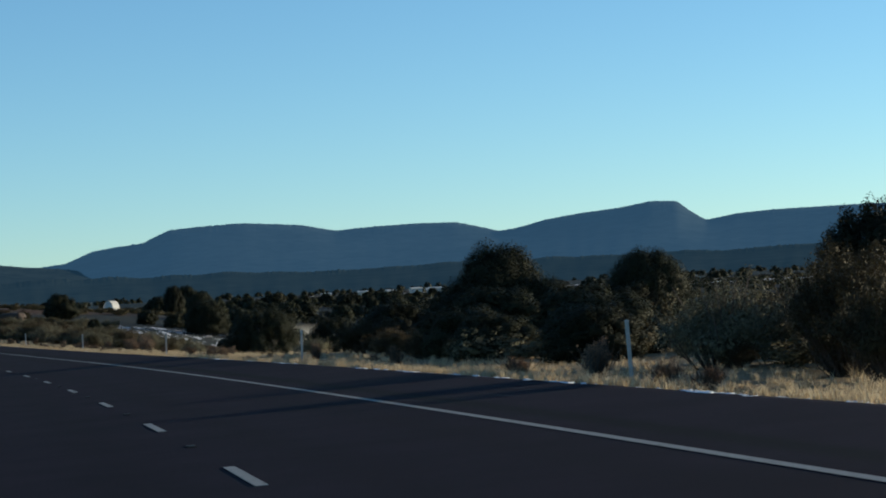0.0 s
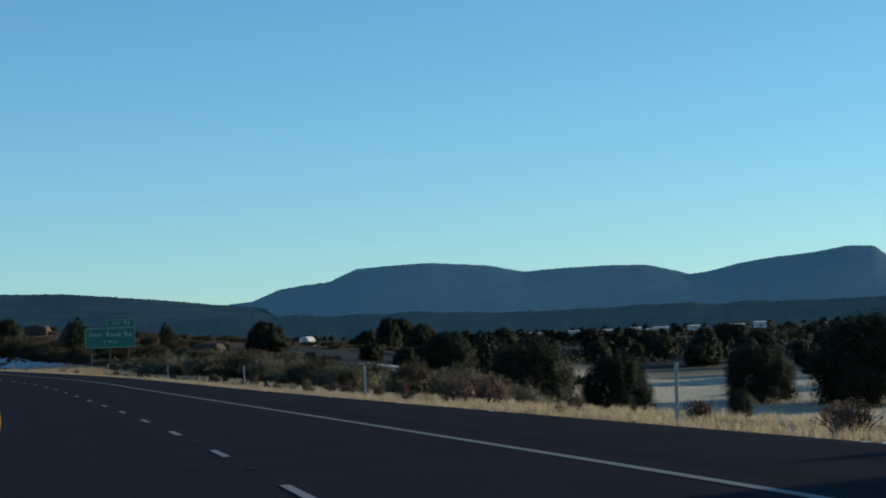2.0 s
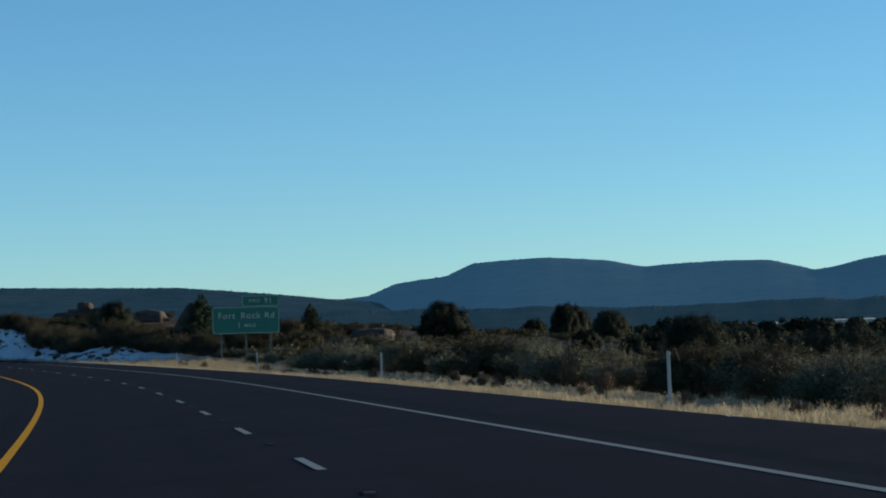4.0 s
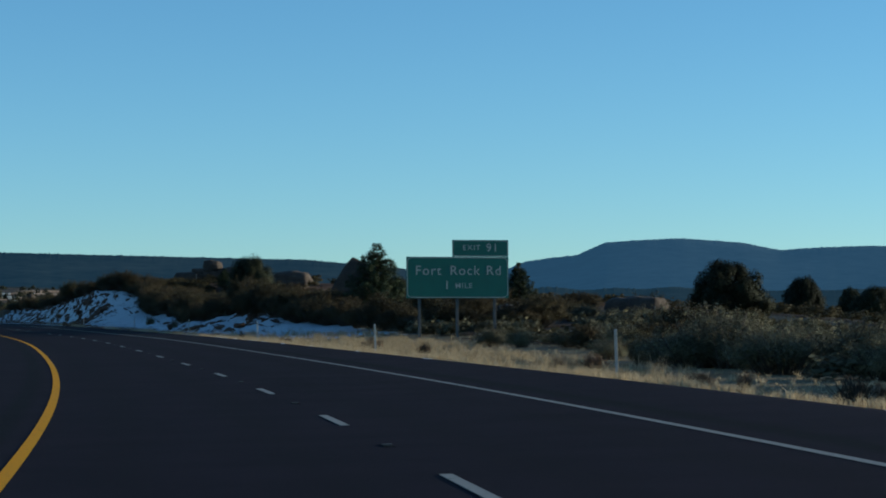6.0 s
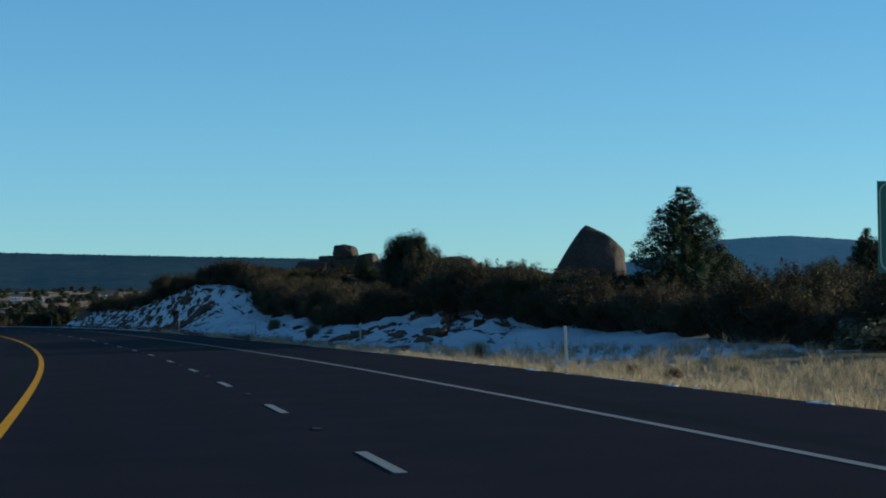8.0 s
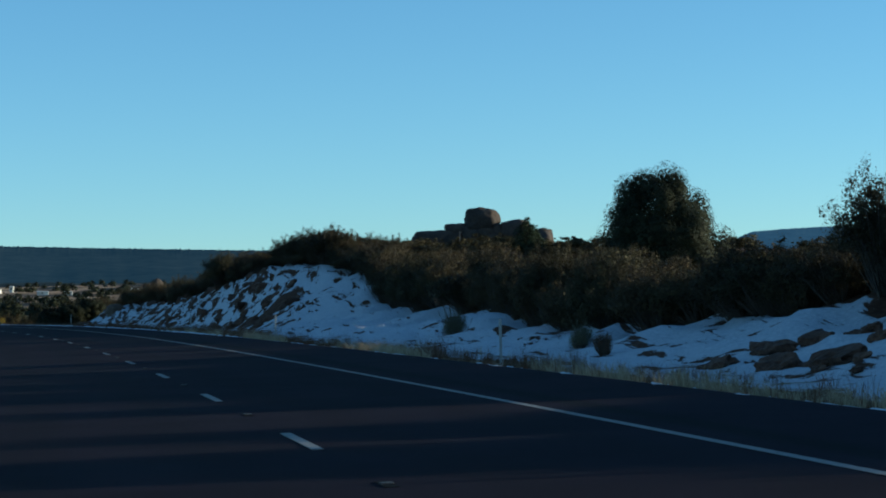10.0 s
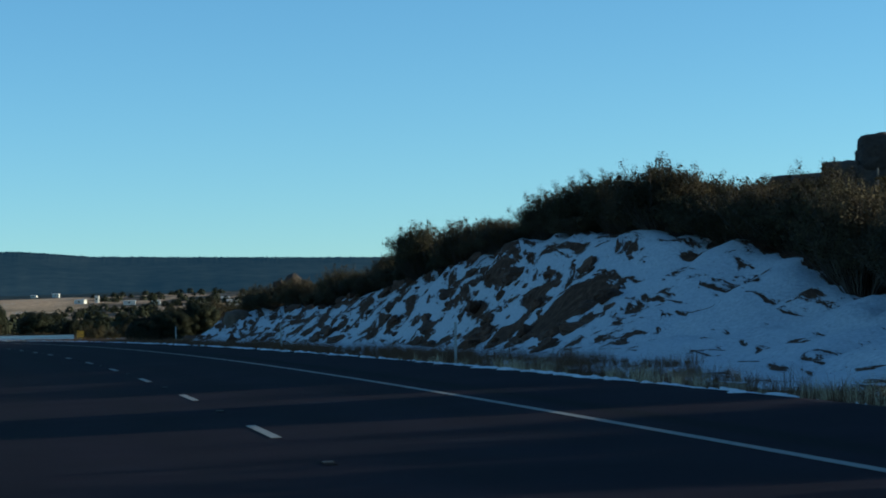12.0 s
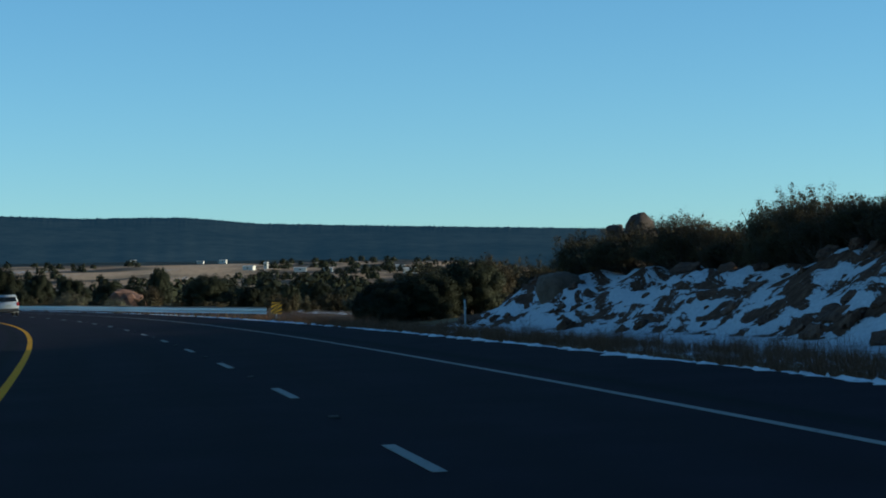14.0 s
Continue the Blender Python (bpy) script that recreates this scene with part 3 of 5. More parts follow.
def leaf_cloud(rng, centres, radii, count, size, flat=0.8, inner=0.25, heart=None, ragged=1.16):
    """Small leaf-clump quads over the shells of ellipsoid lobes. Returns points, corners and the soft normals of the clumps."""
    vol = radii.prod(1) ** 0.67
    pick = rng.choice(len(centres), count, p=vol / vol.sum())
    d = unit(rng.normal(size=(count, 3)))
    rad = np.where(rng.rand(count) < inner, rng.uniform(0.3, 0.9, count), rng.uniform(0.84, ragged, count))
    core = rng.rand(count) < 0.12                       # larger, deeper clumps that close the crown
    rad = np.where(core, 0.62, rad)
    p = centres[pick] + d * radii[pick] * rad[:, None]
    h = size * rng.uniform(0.55, 1.3, (count, 1)) * np.where(core, 2.3, 1.0)[:, None]
    out = unit(p - (centres.mean(0) * np.array([1, 1, 0.6]) if heart is None else np.array(heart)))
    face = unit(0.8 * d + 0.5 * out + 0.55 * rng.normal(size=(count, 3)))
    a = unit(np.cross(face, rng.normal(size=(count, 3))))
    b = np.cross(face, a)
    k = rng.uniform(0.35, 0.8, (count, 1))
    quad = np.stack([p - a * h * 0.5, p - b * h * k * flat, p + a * h * 0.6, p + b * h * k * flat], 1)
    soft = unit(0.62 * d + 0.45 * out + 0.35 * face)
    return quad.reshape(-1, 3), np.arange(count * 4).reshape(-1, 4), np.repeat(soft, 4, 0)


def limbs(rng, tips, height, girth, lean=0.15):
    """Trunk with limbs that reach for the lobes."""
    bm = bmesh.new()
    fork = height * 0.3
    mid = (lean * rng.uniform(-1, 1), lean * rng.uniform(-1, 1))
    tube(bm, [(0, 0, -0.4), (mid[0] * 0.4, mid[1] * 0.4, fork * 0.5), (mid[0], mid[1], fork), (mid[0] * 1.4, mid[1] * 1.2, height * 0.72)],
         [girth * 1.25, girth, girth * 0.8, girth * 0.25], 8)
    for t in tips:
        j = rng.uniform(0.5, 1.0) * fork
        e = np.array(t) * 0.9
        m = (np.array([mid[0], mid[1], j]) + e) / 2 + rng.normal(0, 0.12 * height * 0.3, 3)
        tube(bm, [(mid[0], mid[1], j), tuple(m), tuple(e)], [girth * 0.5, girth * 0.33, girth * 0.08], 5)
    return bm


def juniper(seed, lobes=70, count=52000, leaf=0.080, bend=2.2, power=0.55):
    """Juniper, 5 m high and about 5.4 m wide: a broad dome of small upright lobes down to the ground, on a short forked trunk."""
    rng = np.random.RandomState(seed)
    c, r = [], []
    peak = rng.uniform(-0.4, 0.4, 2)
    for i in range(lobes):
        f = (i + 0.5) / lobes
        z = 0.45 + 3.85 * f ** 0.9
        reach = 2.22 * max(0.02, 1 - (max(0, z - 1.2) / 3.3) ** bend) ** power * (0.86 + 0.14 * min(1, z / 1.2)) * rng.uniform(0.66, 1.03)
        a = i * 2.4 + rng.uniform(-0.6, 0.6)
        c.append((reach * math.cos(a) + peak[0] * f, reach * math.sin(a) + peak[1] * f, z))
        w = rng.uniform(0.40, 0.74) * (1 - 0.15 * f)
        r.append((w, w, rng.uniform(0.45, 0.85)))
    c += [(0, 0, 1.5), (peak[0] * 0.6, peak[1] * 0.6, 2.6)]
    r += [(1.95, 1.95, 1.4), (1.35, 1.35, 1.5)]
    c, r = np.array(c), np.array(r)
    v, q, n = leaf_cloud(rng, c, r, count, leaf, heart=(0, 0, 1.4), ragged=1.09)
    tree = new("juniper_tree")
    part("trunk", limbs(rng, c[:40:5], 4.4, 0.24), BARK, tree)
    part("crown", mesh_np("crown", v, q, JUNIPER, normals=n), None, tree)
    return tagged(tree, "dark green rounded juniper standing in dry ground", "tree")


def pine(seed):
    """Pinyon pine, 5.5 m high: whorls of boughs with needle tufts, gaps between them."""
    rng = np.random.RandomState(seed)
    bm, c, r = bmesh.new(), [], []
    tube(bm, [(0, 0, -0.4), (0.05, 0, 1.5), (0.0, 0.05, 3.5), (0, 0, 5.3)], [0.17, 0.14, 0.08, 0.02], 8)
    for k in range(19):
        z = 0.55 + 4.8 * (k / 18.0) ** 0.97
        reach = 2.05 * (1 - ((z - 0.4) / 5.2)) ** 0.84 + 0.06
        for j in range(7 if k < 14 else 5):
            a = j * math.tau / 7 + k * 0.55 + rng.uniform(-0.3, 0.3)
            f = reach * rng.uniform(0.72, 1.05)
            tip = (f * math.cos(a), f * math.sin(a), z + 0.34 * f)
            tube(bm, [(0, 0, z), (tip[0] * 0.5, tip[1] * 0.5, z + 0.06), tip], [0.04, 0.028, 0.008], 4)
            for g in ((0.4, 0.7, 1.0) if k < 16 else (0.8,)):
                c.append((tip[0] * g, tip[1] * g, z + 0.34 * f * g + 0.05))
                r.append((0.31 - 0.030 * z, 0.31 - 0.030 * z, 0.25 - 0.014 * z))
    v, q, n = leaf_cloud(rng, np.array(c), np.array(r), 60000, 0.060, 0.4, 0.5, (0, 0, 1.5), 1.3)
    tree = new("pine_tree")
    part("trunk", bm, BARK, tree)
    part("crown", mesh_np("crown", v, q, PINE, normals=n), None, tree)
    return tagged(tree, "dark green pinyon pine with open boughs on the hillside", "tree")


def thicket(seed, name, material, label, high=2.6, wide=3.4, lobes=11, count=3000, leaf=0.17, twigs=70, category="bush", spray=0.3, ragged=1.3, mound=False):
    """Many-stemmed bush: lobes of small leaves on thin stems, with bare twigs and leafy sprays breaking its outline."""
    rng = np.random.RandomState(seed)
    c, r = [], []
    for i in range(lobes):
        a, d = rng.uniform(0, math.tau), wide / 2 * math.sqrt(rng.uniform(0, 1)) * 0.74
        top = high * (1 - 0.45 * (d / (wide / 2)) ** 2) * rng.uniform(0.82, 1.04)
        w, t = wide * rng.uniform(0.09, 0.17), high * rng.uniform(0.11, 0.20)
        if mound:
            w, t = w * 1.35, t * 1.5
        z = max(t * 0.8, (top - t) * rng.uniform(0.35, 1.0) ** 0.6)
        c.append((d * math.cos(a), d * math.sin(a), z))
        r.append((w, w * rng.uniform(0.8, 1.2), t))
    c.append((0, 0, high * 0.36))
    r.append((wide * 0.30, wide * 0.30, high * 0.30))
    bm, sprays = bmesh.new(), []
    c, r = np.array(c), np.array(r)
    for i in range(twigs):
        k = rng.randint(lobes)
        base = np.array([c[k][0] * 0.25, c[k][1] * 0.25, -0.15])
        d = rng.normal(size=3) * 0.6
        d[2] = abs(d[2]) + 0.5
        tip = c[k] + d / np.linalg.norm(d) * r[k] * rng.uniform(0.9, 2.5)
        sprays += [tip, tip * 0.93 + base * 0.07] if i % 2 else [tip * 0.95 + base * 0.05]
        m = (base + tip) / 2 + rng.normal(0, 0.06 * high, 3)
        tube(bm, [tuple(base), tuple(m), tuple(tip)], [0.03 * high / 2.6 + 0.006, 0.016, 0.004], 3)
    heart = (0, 0, high * 0.25)
    v, q, n = leaf_cloud(rng, c, r, int(count * (1 - spray)), leaf, 0.8, 0.35, heart, ragged)
    e = np.array(sprays)
    v2, q2, n2 = leaf_cloud(rng, e, np.full(e.shape, 0.05 * wide), int(count * spray), leaf, 0.8, 0.6, heart, 1.4)
    v, q, n = np.concatenate([v, v2]), np.concatenate([q, q2 + len(v)]), np.concatenate([n, n2])
    bush = new(name)
    part("branchwork", bm, BARK, bush)
    part("foliage", mesh_np("foliage", v, q, material, normals=n), None, bush)
    return tagged(bush, label, category)


def kinds_of(make, seeds):
    """Build each variant once."""
    return [make(k) for k in seeds]


PLANTS = {
    "juniper": kinds_of(juniper, (1, 2, 3, 4, 5)),
    "pine": kinds_of(pine, (11, 12)),
    "oak": kinds_of(lambda k: thicket(k, "scrub_oak", BRUSH, "olive and russet scrub oak thicket on the bank", 2.8, 3.6, 38, 42000, 0.038, 190), (21, 22, 23, 24)),
    "weed": kinds_of(lambda k: thicket(k, "dry_weed", RUSSET, "reddish-brown dead weed with wiry stems on the verge", 1.2, 1.1, 14, 1800, 0.026, 130, "weed"), (41, 42)),
    "sage": kinds_of(lambda k: thicket(k, "sagebrush", SAGE, "grey-green sagebrush mound in dry grass", 1.3, 2.0, 24, 26000, 0.021, 60, "bush", 0.10, 1.12, True), (31, 32, 33, 34)),
}
PLANTS["near_juniper"] = kinds_of(lambda k: juniper(k, 110, 120000, 0.050, 1.9, 0.62), (15, 16))
PLANTS["field_juniper"] = kinds_of(lambda k: juniper(k, 120, 110000, 0.046, 2.4, 0.5), (17, 18))
PLANTS["plain_juniper"] = kinds_of(lambda k: juniper(k, 40, 9000, 0.18), (6, 7, 8, 9))
HIGH = {"field_juniper": 5.0, "near_juniper": 5.0, "weed": 1.25, "plain_juniper": 5.0, "juniper": 5.0, "pine": 5.6, "oak": 2.7, "sage": 1.25}
WIDE = {"field_juniper": 5.4, "near_juniper": 5.4, "weed": 1.2, "plain_juniper": 5.4, "juniper": 5.4, "pine": 3.8, "oak": 3.7, "sage": 2.1}
used = set()
rand = random.Random(5)


def plant(kind, s, lat, high, wide=None, label="", which=None, sink=0.06, group=""):
    """Set a plant of that height (and width) on the ground at run s, lateral lat."""
    k = which if which is not None else rand.randrange(len(PLANTS[kind]))
    src = PLANTS[kind][k]
    at = spot(s, lat, sink * high)
    f = high / HIGH[kind]
    g = (wide / WIDE[kind]) if wide else f * rand.uniform(0.85, 1.15)
    turn = Matrix.Translation(at) @ Euler((0, 0, rand.uniform(0, math.tau))).to_matrix().to_4x4()
    if (kind, k) in used:
        ob = copy_thing(src, turn)
    else:
        used.add((kind, k))
        ob = src
        ob.matrix_basis = turn
    ob.scale = (g, g, f)
    if label:
        ob["label"] = label
    if group:
        ob["group"] = group
    return ob


THIN = [thicket(k, "scrub", BRUSH, "scrub", 2.8, 3.6, 18, 2700, 0.118, 20) for k in (25, 26)] + [thicket(35, "scrub", SAGE, "scrub", 2.8, 3.9, 18, 2000, 0.145, 20, "bush", 0.10, 1.12, True)]
THIN_ARRAYS = []
for bush in THIN:
    leaves = [k for k in bush.children if k.name.startswith("foliage")][0].data
    arr = np.zeros(len(leaves.vertices) * 3, np.float32)
    leaves.vertices.foreach_get("co", arr)
    nrm = np.zeros(len(leaves.loops) * 3, np.float32)
    leaves.corner_normals.foreach_get("vector", nrm)
    THIN_ARRAYS.append((arr.reshape(-1, 3), nrm.reshape(-1, 3)))
    for k in list(bush.children):
        bpy.data.objects.remove(k)
    bpy.data.objects.remove(bush)


def brush_mass(name, places, label, category="scrub"):
    """Scrub behind the front rows, grown together: one mesh of leaf clumps for each leaf colour."""
    rng = np.random.RandomState(8)
    for kinds, mat in (((0, 1), BRUSH), ((2,), SAGE)):
        out, soft = [], []
        for s, lat, high, wide, kind in places:
            if kind not in kinds:
                continue
            at, a = spot(s, lat, 0.06 * high), rng.uniform(0, math.tau)
            ca, sa = math.cos(a), math.sin(a)
            v, n = THIN_ARRAYS[kind]
            v = v * np.array([wide / 3.7, wide / 3.7, high / 2.7])
            out.append(np.stack([at.x + v[:, 0] * ca - v[:, 1] * sa, at.y + v[:, 0] * sa + v[:, 1] * ca, at.z + v[:, 2]], -1))
            soft.append(np.stack([n[:, 0] * ca - n[:, 1] * sa, n[:, 0] * sa + n[:, 1] * ca, n[:, 2]], -1))
        if out:
            v = np.concatenate(out)
            me = mesh_np(name, v, np.arange(len(v)).reshape(-1, 4), mat, normals=np.concatenate(soft))
            tagged(new(name, me), label, category, kind="stuff")


# plants that stand out singly: kind, run, lateral, height, width
def set_out(rows):
    for kind, s, lat, h, w in rows:
        plant(kind, s, lat, h, w)


# trees beside the first bend
set_out((
    ("near_juniper", 89, 20.2, 4.8, 5.6), ("near_juniper", 88, 26.4, 4.2, 4.8), ("juniper", 80, 33.5, 5.4, 5.6), ("juniper", 118, 33, 5.4, 5.0),
))
# bushes beside the first bend
set_out((
    ("sage", 45.8, 13.5, 2.0, 3.3), ("sage", 46, 16.0, 2.0, 3.0), ("juniper", 78, 17.2, 2.6, 5.0), ("juniper", 70, 17.6, 2.5, 4.6), ("juniper", 63, 16.4, 2.1, 4.4), ("oak", 37, 12.8, 2.2, 2.6), ("oak", 34, 12.2, 1.7, 2.2), ("juniper", 58, 14.2, 1.7, 3.4), ("oak", 62, 20.5, 1.6, 3.6), ("oak", 78, 19.5, 1.7, 3.6), ("oak", 84, 23.5, 1.8, 4.0), ("oak", 90, 18.5, 1.4, 3.4), ("juniper", 66, 13.6, 1.6, 3.4), ("juniper", 72, 14.2, 1.9, 4.0), ("oak", 77, 14.6, 1.3, 3.0), ("oak", 82, 14.0, 1.1, 2.6), ("oak", 89, 14.6, 1.5, 3.6), ("sage", 96, 13.5, 0.8, 1.6),
    ("sage", 104, 15.0, 0.8, 1.8), ("sage", 110, 16.2, 0.8, 1.7), ("sage", 118, 17.5, 0.9, 1.9), ("oak", 72, 25.0, 1.7, 3.6), ("oak", 50, 18.0, 2.3, 3.0), ("oak", 44, 16.0, 2.6, 3.0),
))
# trees round the open field and the sign
set_out((
    ("field_juniper", 300, 104, 12.2, 16.5), ("field_juniper", 311, 95, 7.8, 10.0), ("field_juniper", 288, 81, 3.6, 3.1), ("field_juniper", 299, 71, 8.6, 9.6), ("field_juniper", 296, 59.5, 9.4, 12.6), ("field_juniper", 330, 62, 6.0, 8.0),
    ("field_juniper", 336, 122, 7.0, 7.0),
))
# bushes round the open field and the sign
set_out((
    ("oak", 246, 18.0, 2.3, 5.0), ("oak", 252, 22.0, 2.2, 4.0), ("oak", 309, 26.0, 1.9, 4.2), ("oak", 303, 22.0, 1.3, 2.6), ("oak", 205, 16.0, 1.9, 4.0), ("sage", 214, 14.0, 1.5, 3.0),
    ("sage", 312, 17.2, 1.0, 2.2), ("sage", 306, 20.5, 1.1, 2.4), ("sage", 296, 19.0, 1.3, 2.6), ("sage", 300, 24.0, 1.2, 2.2), ("sage", 284, 15.0, 0.8, 1.6), ("sage", 290, 23.0, 1.3, 2.4),
))
# trees before the cut
set_out((
    ("juniper", 358.5, 46.4, 4.8, 6.6), ("oak", 352, 38, 2.2, 4.0), ("oak", 342, 26, 1.7, 3.6), ("pine", 370, 22.9, 5.8, 5.4), ("pine", 391, 40.0, 4.1, 3.4), ("oak", 389, 37.0, 2.2, 3.6), ("juniper", 373, 25.0, 3.4, 4.4), ("juniper", 480, 118, 5.9, 4.7),
    ("juniper", 392, 140, 4.4, 6.4),
))
# bushes before the cut
set_out((
    ("oak", 345, 22.5, 2.2, 4.0), ("oak", 352, 25.5, 2.4, 4.4), ("oak", 360, 24.5, 2.4, 4.2), ("oak", 343, 27.5, 2.2, 4.4), ("oak", 366, 28.0, 2.3, 4.4),
))
# trees on the cut and beyond it
set_out((
    ("juniper", 507, 126, 7.5, 7.5), ("juniper", 514, 121, 5.0, 6.5), ("pine", 487, 121, 5.4, 3.6), ("pine", 490, 33, 2.75, 2.7), ("near_juniper", 449, 27.5, 6.1, 7.0), ("juniper", 477, 109, 7.6, 5.8),
    ("juniper", 450, 104, 6.0, 7.0), ("juniper", 420, 152, 4.6, 7.0),
))
# bushes on the cut and beyond it
set_out((
    ("sage", 435, 14.2, 1.15, 1.2), ("sage", 415.0, 13.7, 0.9, 0.9), ("weed", 407.5, 12.3, 0.7, 0.9), ("juniper", 599, 14.2, 2.0, 3.4), ("juniper", 600, 16.2, 2.7, 4.4), ("juniper", 601, 18.8, 3.2, 4.6),
    ("oak", 605, 21.0, 3.3, 4.6), ("juniper", 606, 15.0, 2.4, 3.6), ("oak", 608, 18.0, 3.0, 4.4), ("oak", 612, 22.5, 3.2, 4.6), ("oak", 596, 21.5, 2.6, 3.8), ("oak", 536.5, 21.0, 3.1, 4.6), ("oak", 513, 23.2, 2.9, 4.4), ("oak", 508.5, 22.8, 2.6, 4.0),
    ("oak", 502, 22.4, 2.9, 4.4), ("oak", 440, 18.4, 2.6, 3.6), ("oak", 433, 17.4, 2.4, 3.4),
))
# scrub over the upper bank, thick and overhanging, thinner behind
for s, lat, h in ((143, 11.5, 0.9), (144.5, 12.7, 1.2), (146, 11.9, 1.1), (147.5, 12.9, 1.3), (149, 12.1, 1.0), (141, 12.3, 0.9), (153, 11.2, 0.8), (46, 10.6, 0.8), (48.5, 11.5, 0.9), (66, 10.4, 0.7), (82, 10.8, 0.8), (101, 10.2, 0.6), (176, 10.9, 0.7), (199, 11.4, 0.8), (352, 10.2, 0.7)):
    plant("weed", s, lat, h, h * rand.uniform(0.8, 1.2), group="dead weeds on the verge")
wd = random.Random(61)
for i in range(46):
    s = wd.uniform(5, 345)
    h = wd.uniform(0.3, 0.65)
    plant("weed", s, wd.uniform(8.9, 12.4), h, h * wd.uniform(1.1, 2.0), group="dead weeds on the verge")
set_out((("oak", 356, 34, 1.5, 3.6), ("oak", 362, 31.5, 1.7, 3.6), ("oak", 352, 30.5, 1.3, 3.2), ("oak", 368, 36, 1.7, 4.0), ("sage", 349, 32.5, 1.2, 2.6), ("sage", 340, 33, 1.2, 2.6), ("oak", 374, 40, 1.6, 4.0), ("oak", 360, 40, 1.4, 3.6)))
back_scrub, flat_scrub = [], []
for s in np.arange(346, 594, 2.2):
    edge, h = float(np.interp(s, SCRUB_S, SCRUB_L)), float(np.interp(s, SCRUB_S, SCRUB_H))
    clump = 0.88 + 0.36 * math.sin(s * 0.83 + 1.7 * math.sin(s * 0.31)) * math.sin(s * 0.37)
    plant("oak", s + rand.uniform(-0.8, 0.8), edge + rand.uniform(0.8, 1.9), min(3.1, h * clump * rand.uniform(0.70, 1.2)), rand.uniform(2.6, 4.2), group="scrub on the cut")
    if rand.random() < 0.85:
        plant("oak", s + rand.uniform(-1, 1), edge + rand.uniform(3.0, 5.0), h * rand.uniform(0.60, 0.90), rand.uniform(3.0, 4.2), group="scrub on the cut")
    if rand.random() < 0.6:
        back_scrub.append((s + rand.uniform(-1, 1), edge + rand.uniform(6.0, 9.0), h * rand.uniform(0.40, 0.62), rand.uniform(2.8, 4.4), rand.randrange(2)))
low = random.Random(31)
for i in range(240):
    back_scrub.append((low.uniform(376, 570), 28 + 85 * low.random() ** 1.2, low.uniform(0.7, 1.3), low.uniform(2.4, 4.4), low.randrange(2)))
for i in range(120):
    back_scrub.append((low.uniform(440, 545), 23 + 14 * low.random() ** 1.3, low.uniform(0.6, 1.1), low.uniform(2.4, 4.0), low.randrange(2)))
brush_mass("hill_scrub", back_scrub, "olive and russet scrub grown together over the hilltop")


def in_clearing(s, lat):
    """The open field, kept clear between two junipers as one drives by."""
    for s0 in (35, 52, 70, 88, 105):
        if s > s0 + 14 and 72.5 / (299 - s0) - 1.7 / (s - s0) < (lat + 2.5) / (s - s0) < 95.0 / (311 - s0) + 1.7 / (s - s0):
            return True
    return False


# brush on the flats beside the straight: the front rows singly, the rest grown together
n = 0
while n < 420:
    s, lat = rand.uniform(40, 345), 12.6 + 36 * rand.random() ** 1.4
    if in_clearing(s, lat) or (s > 282 and lat < 16 + (s - 282) * 0.06) or (s > 318 and lat < 20) or (s < 115 and lat > 26) or (lat < 13.8 and s > 110):
        continue
    n += 1
    h = rand.uniform(0.7, 1.2) + 0.5 * (lat > 20) * (s < 300)
    if lat < 20 and n % 5 < 3:
        kind = rand.choice(("sage", "oak", "oak") if s < 250 else ("sage", "sage", "sage", "oak"))
        plant("oak" if s < 112 else kind, s, lat, h * (0.7 if s < 92 and lat < 20 else 1.0), None, group="brush on the flats")
    else:
        flat_scrub.append((s, lat, h * 1.1, rand.uniform(1.6, 3.4), 2 if s > 250 and rand.random() < 0.6 else rand.randrange(3)))
n = 0
while n < 300:
    s, lat = low.uniform(120, 300), 14.5 + 36 * low.random() ** 1.2
    if in_clearing(s, lat) or (s > 282 and lat < 20):
        continue
    n += 1
    h, w = low.uniform(1.0, 2.0), low.uniform(2.0, 3.8)
    if lat < 27:
        plant(low.choice(("sage", "sage", "oak")), s, lat, h, w, group="brush on the flats")
    else:
        flat_scrub.append((s, lat, h, w, low.choice((0, 1, 2, 2))))
brush_mass("flat_scrub", flat_scrub, "dark scrub and sagebrush grown together over the flats")
# junipers on the plain
n = 0
while n < 100:
    s, lat = rand.uniform(200, 640), rand.uniform(40, 230)
    if (s < 374 and in_clearing(s, lat)) or (s < 290 and lat > 66) or (345 < s < 380 and lat < 50) or (380 <= s and lat < 130):
        continue
    n += 1
    h = rand.uniform(1.4, 3.3)
    plant("plain_juniper", s, lat, h, h * rand.uniform(1.15, 1.6), group="junipers on the plain")
# junipers up the slope behind the field
n = 0
while n < 64:
    s, lat = low.uniform(318, 500), low.uniform(48, 165)
    if lat < 48 + (s - 318) * 0.45 or (s < 345 and in_clearing(s, lat)):
        continue
    n += 1
    h = low.uniform(2.6, 4.4)
    plant("plain_juniper", s, lat, h, h * low.uniform(1.2, 1.7), group="junipers on the plain")
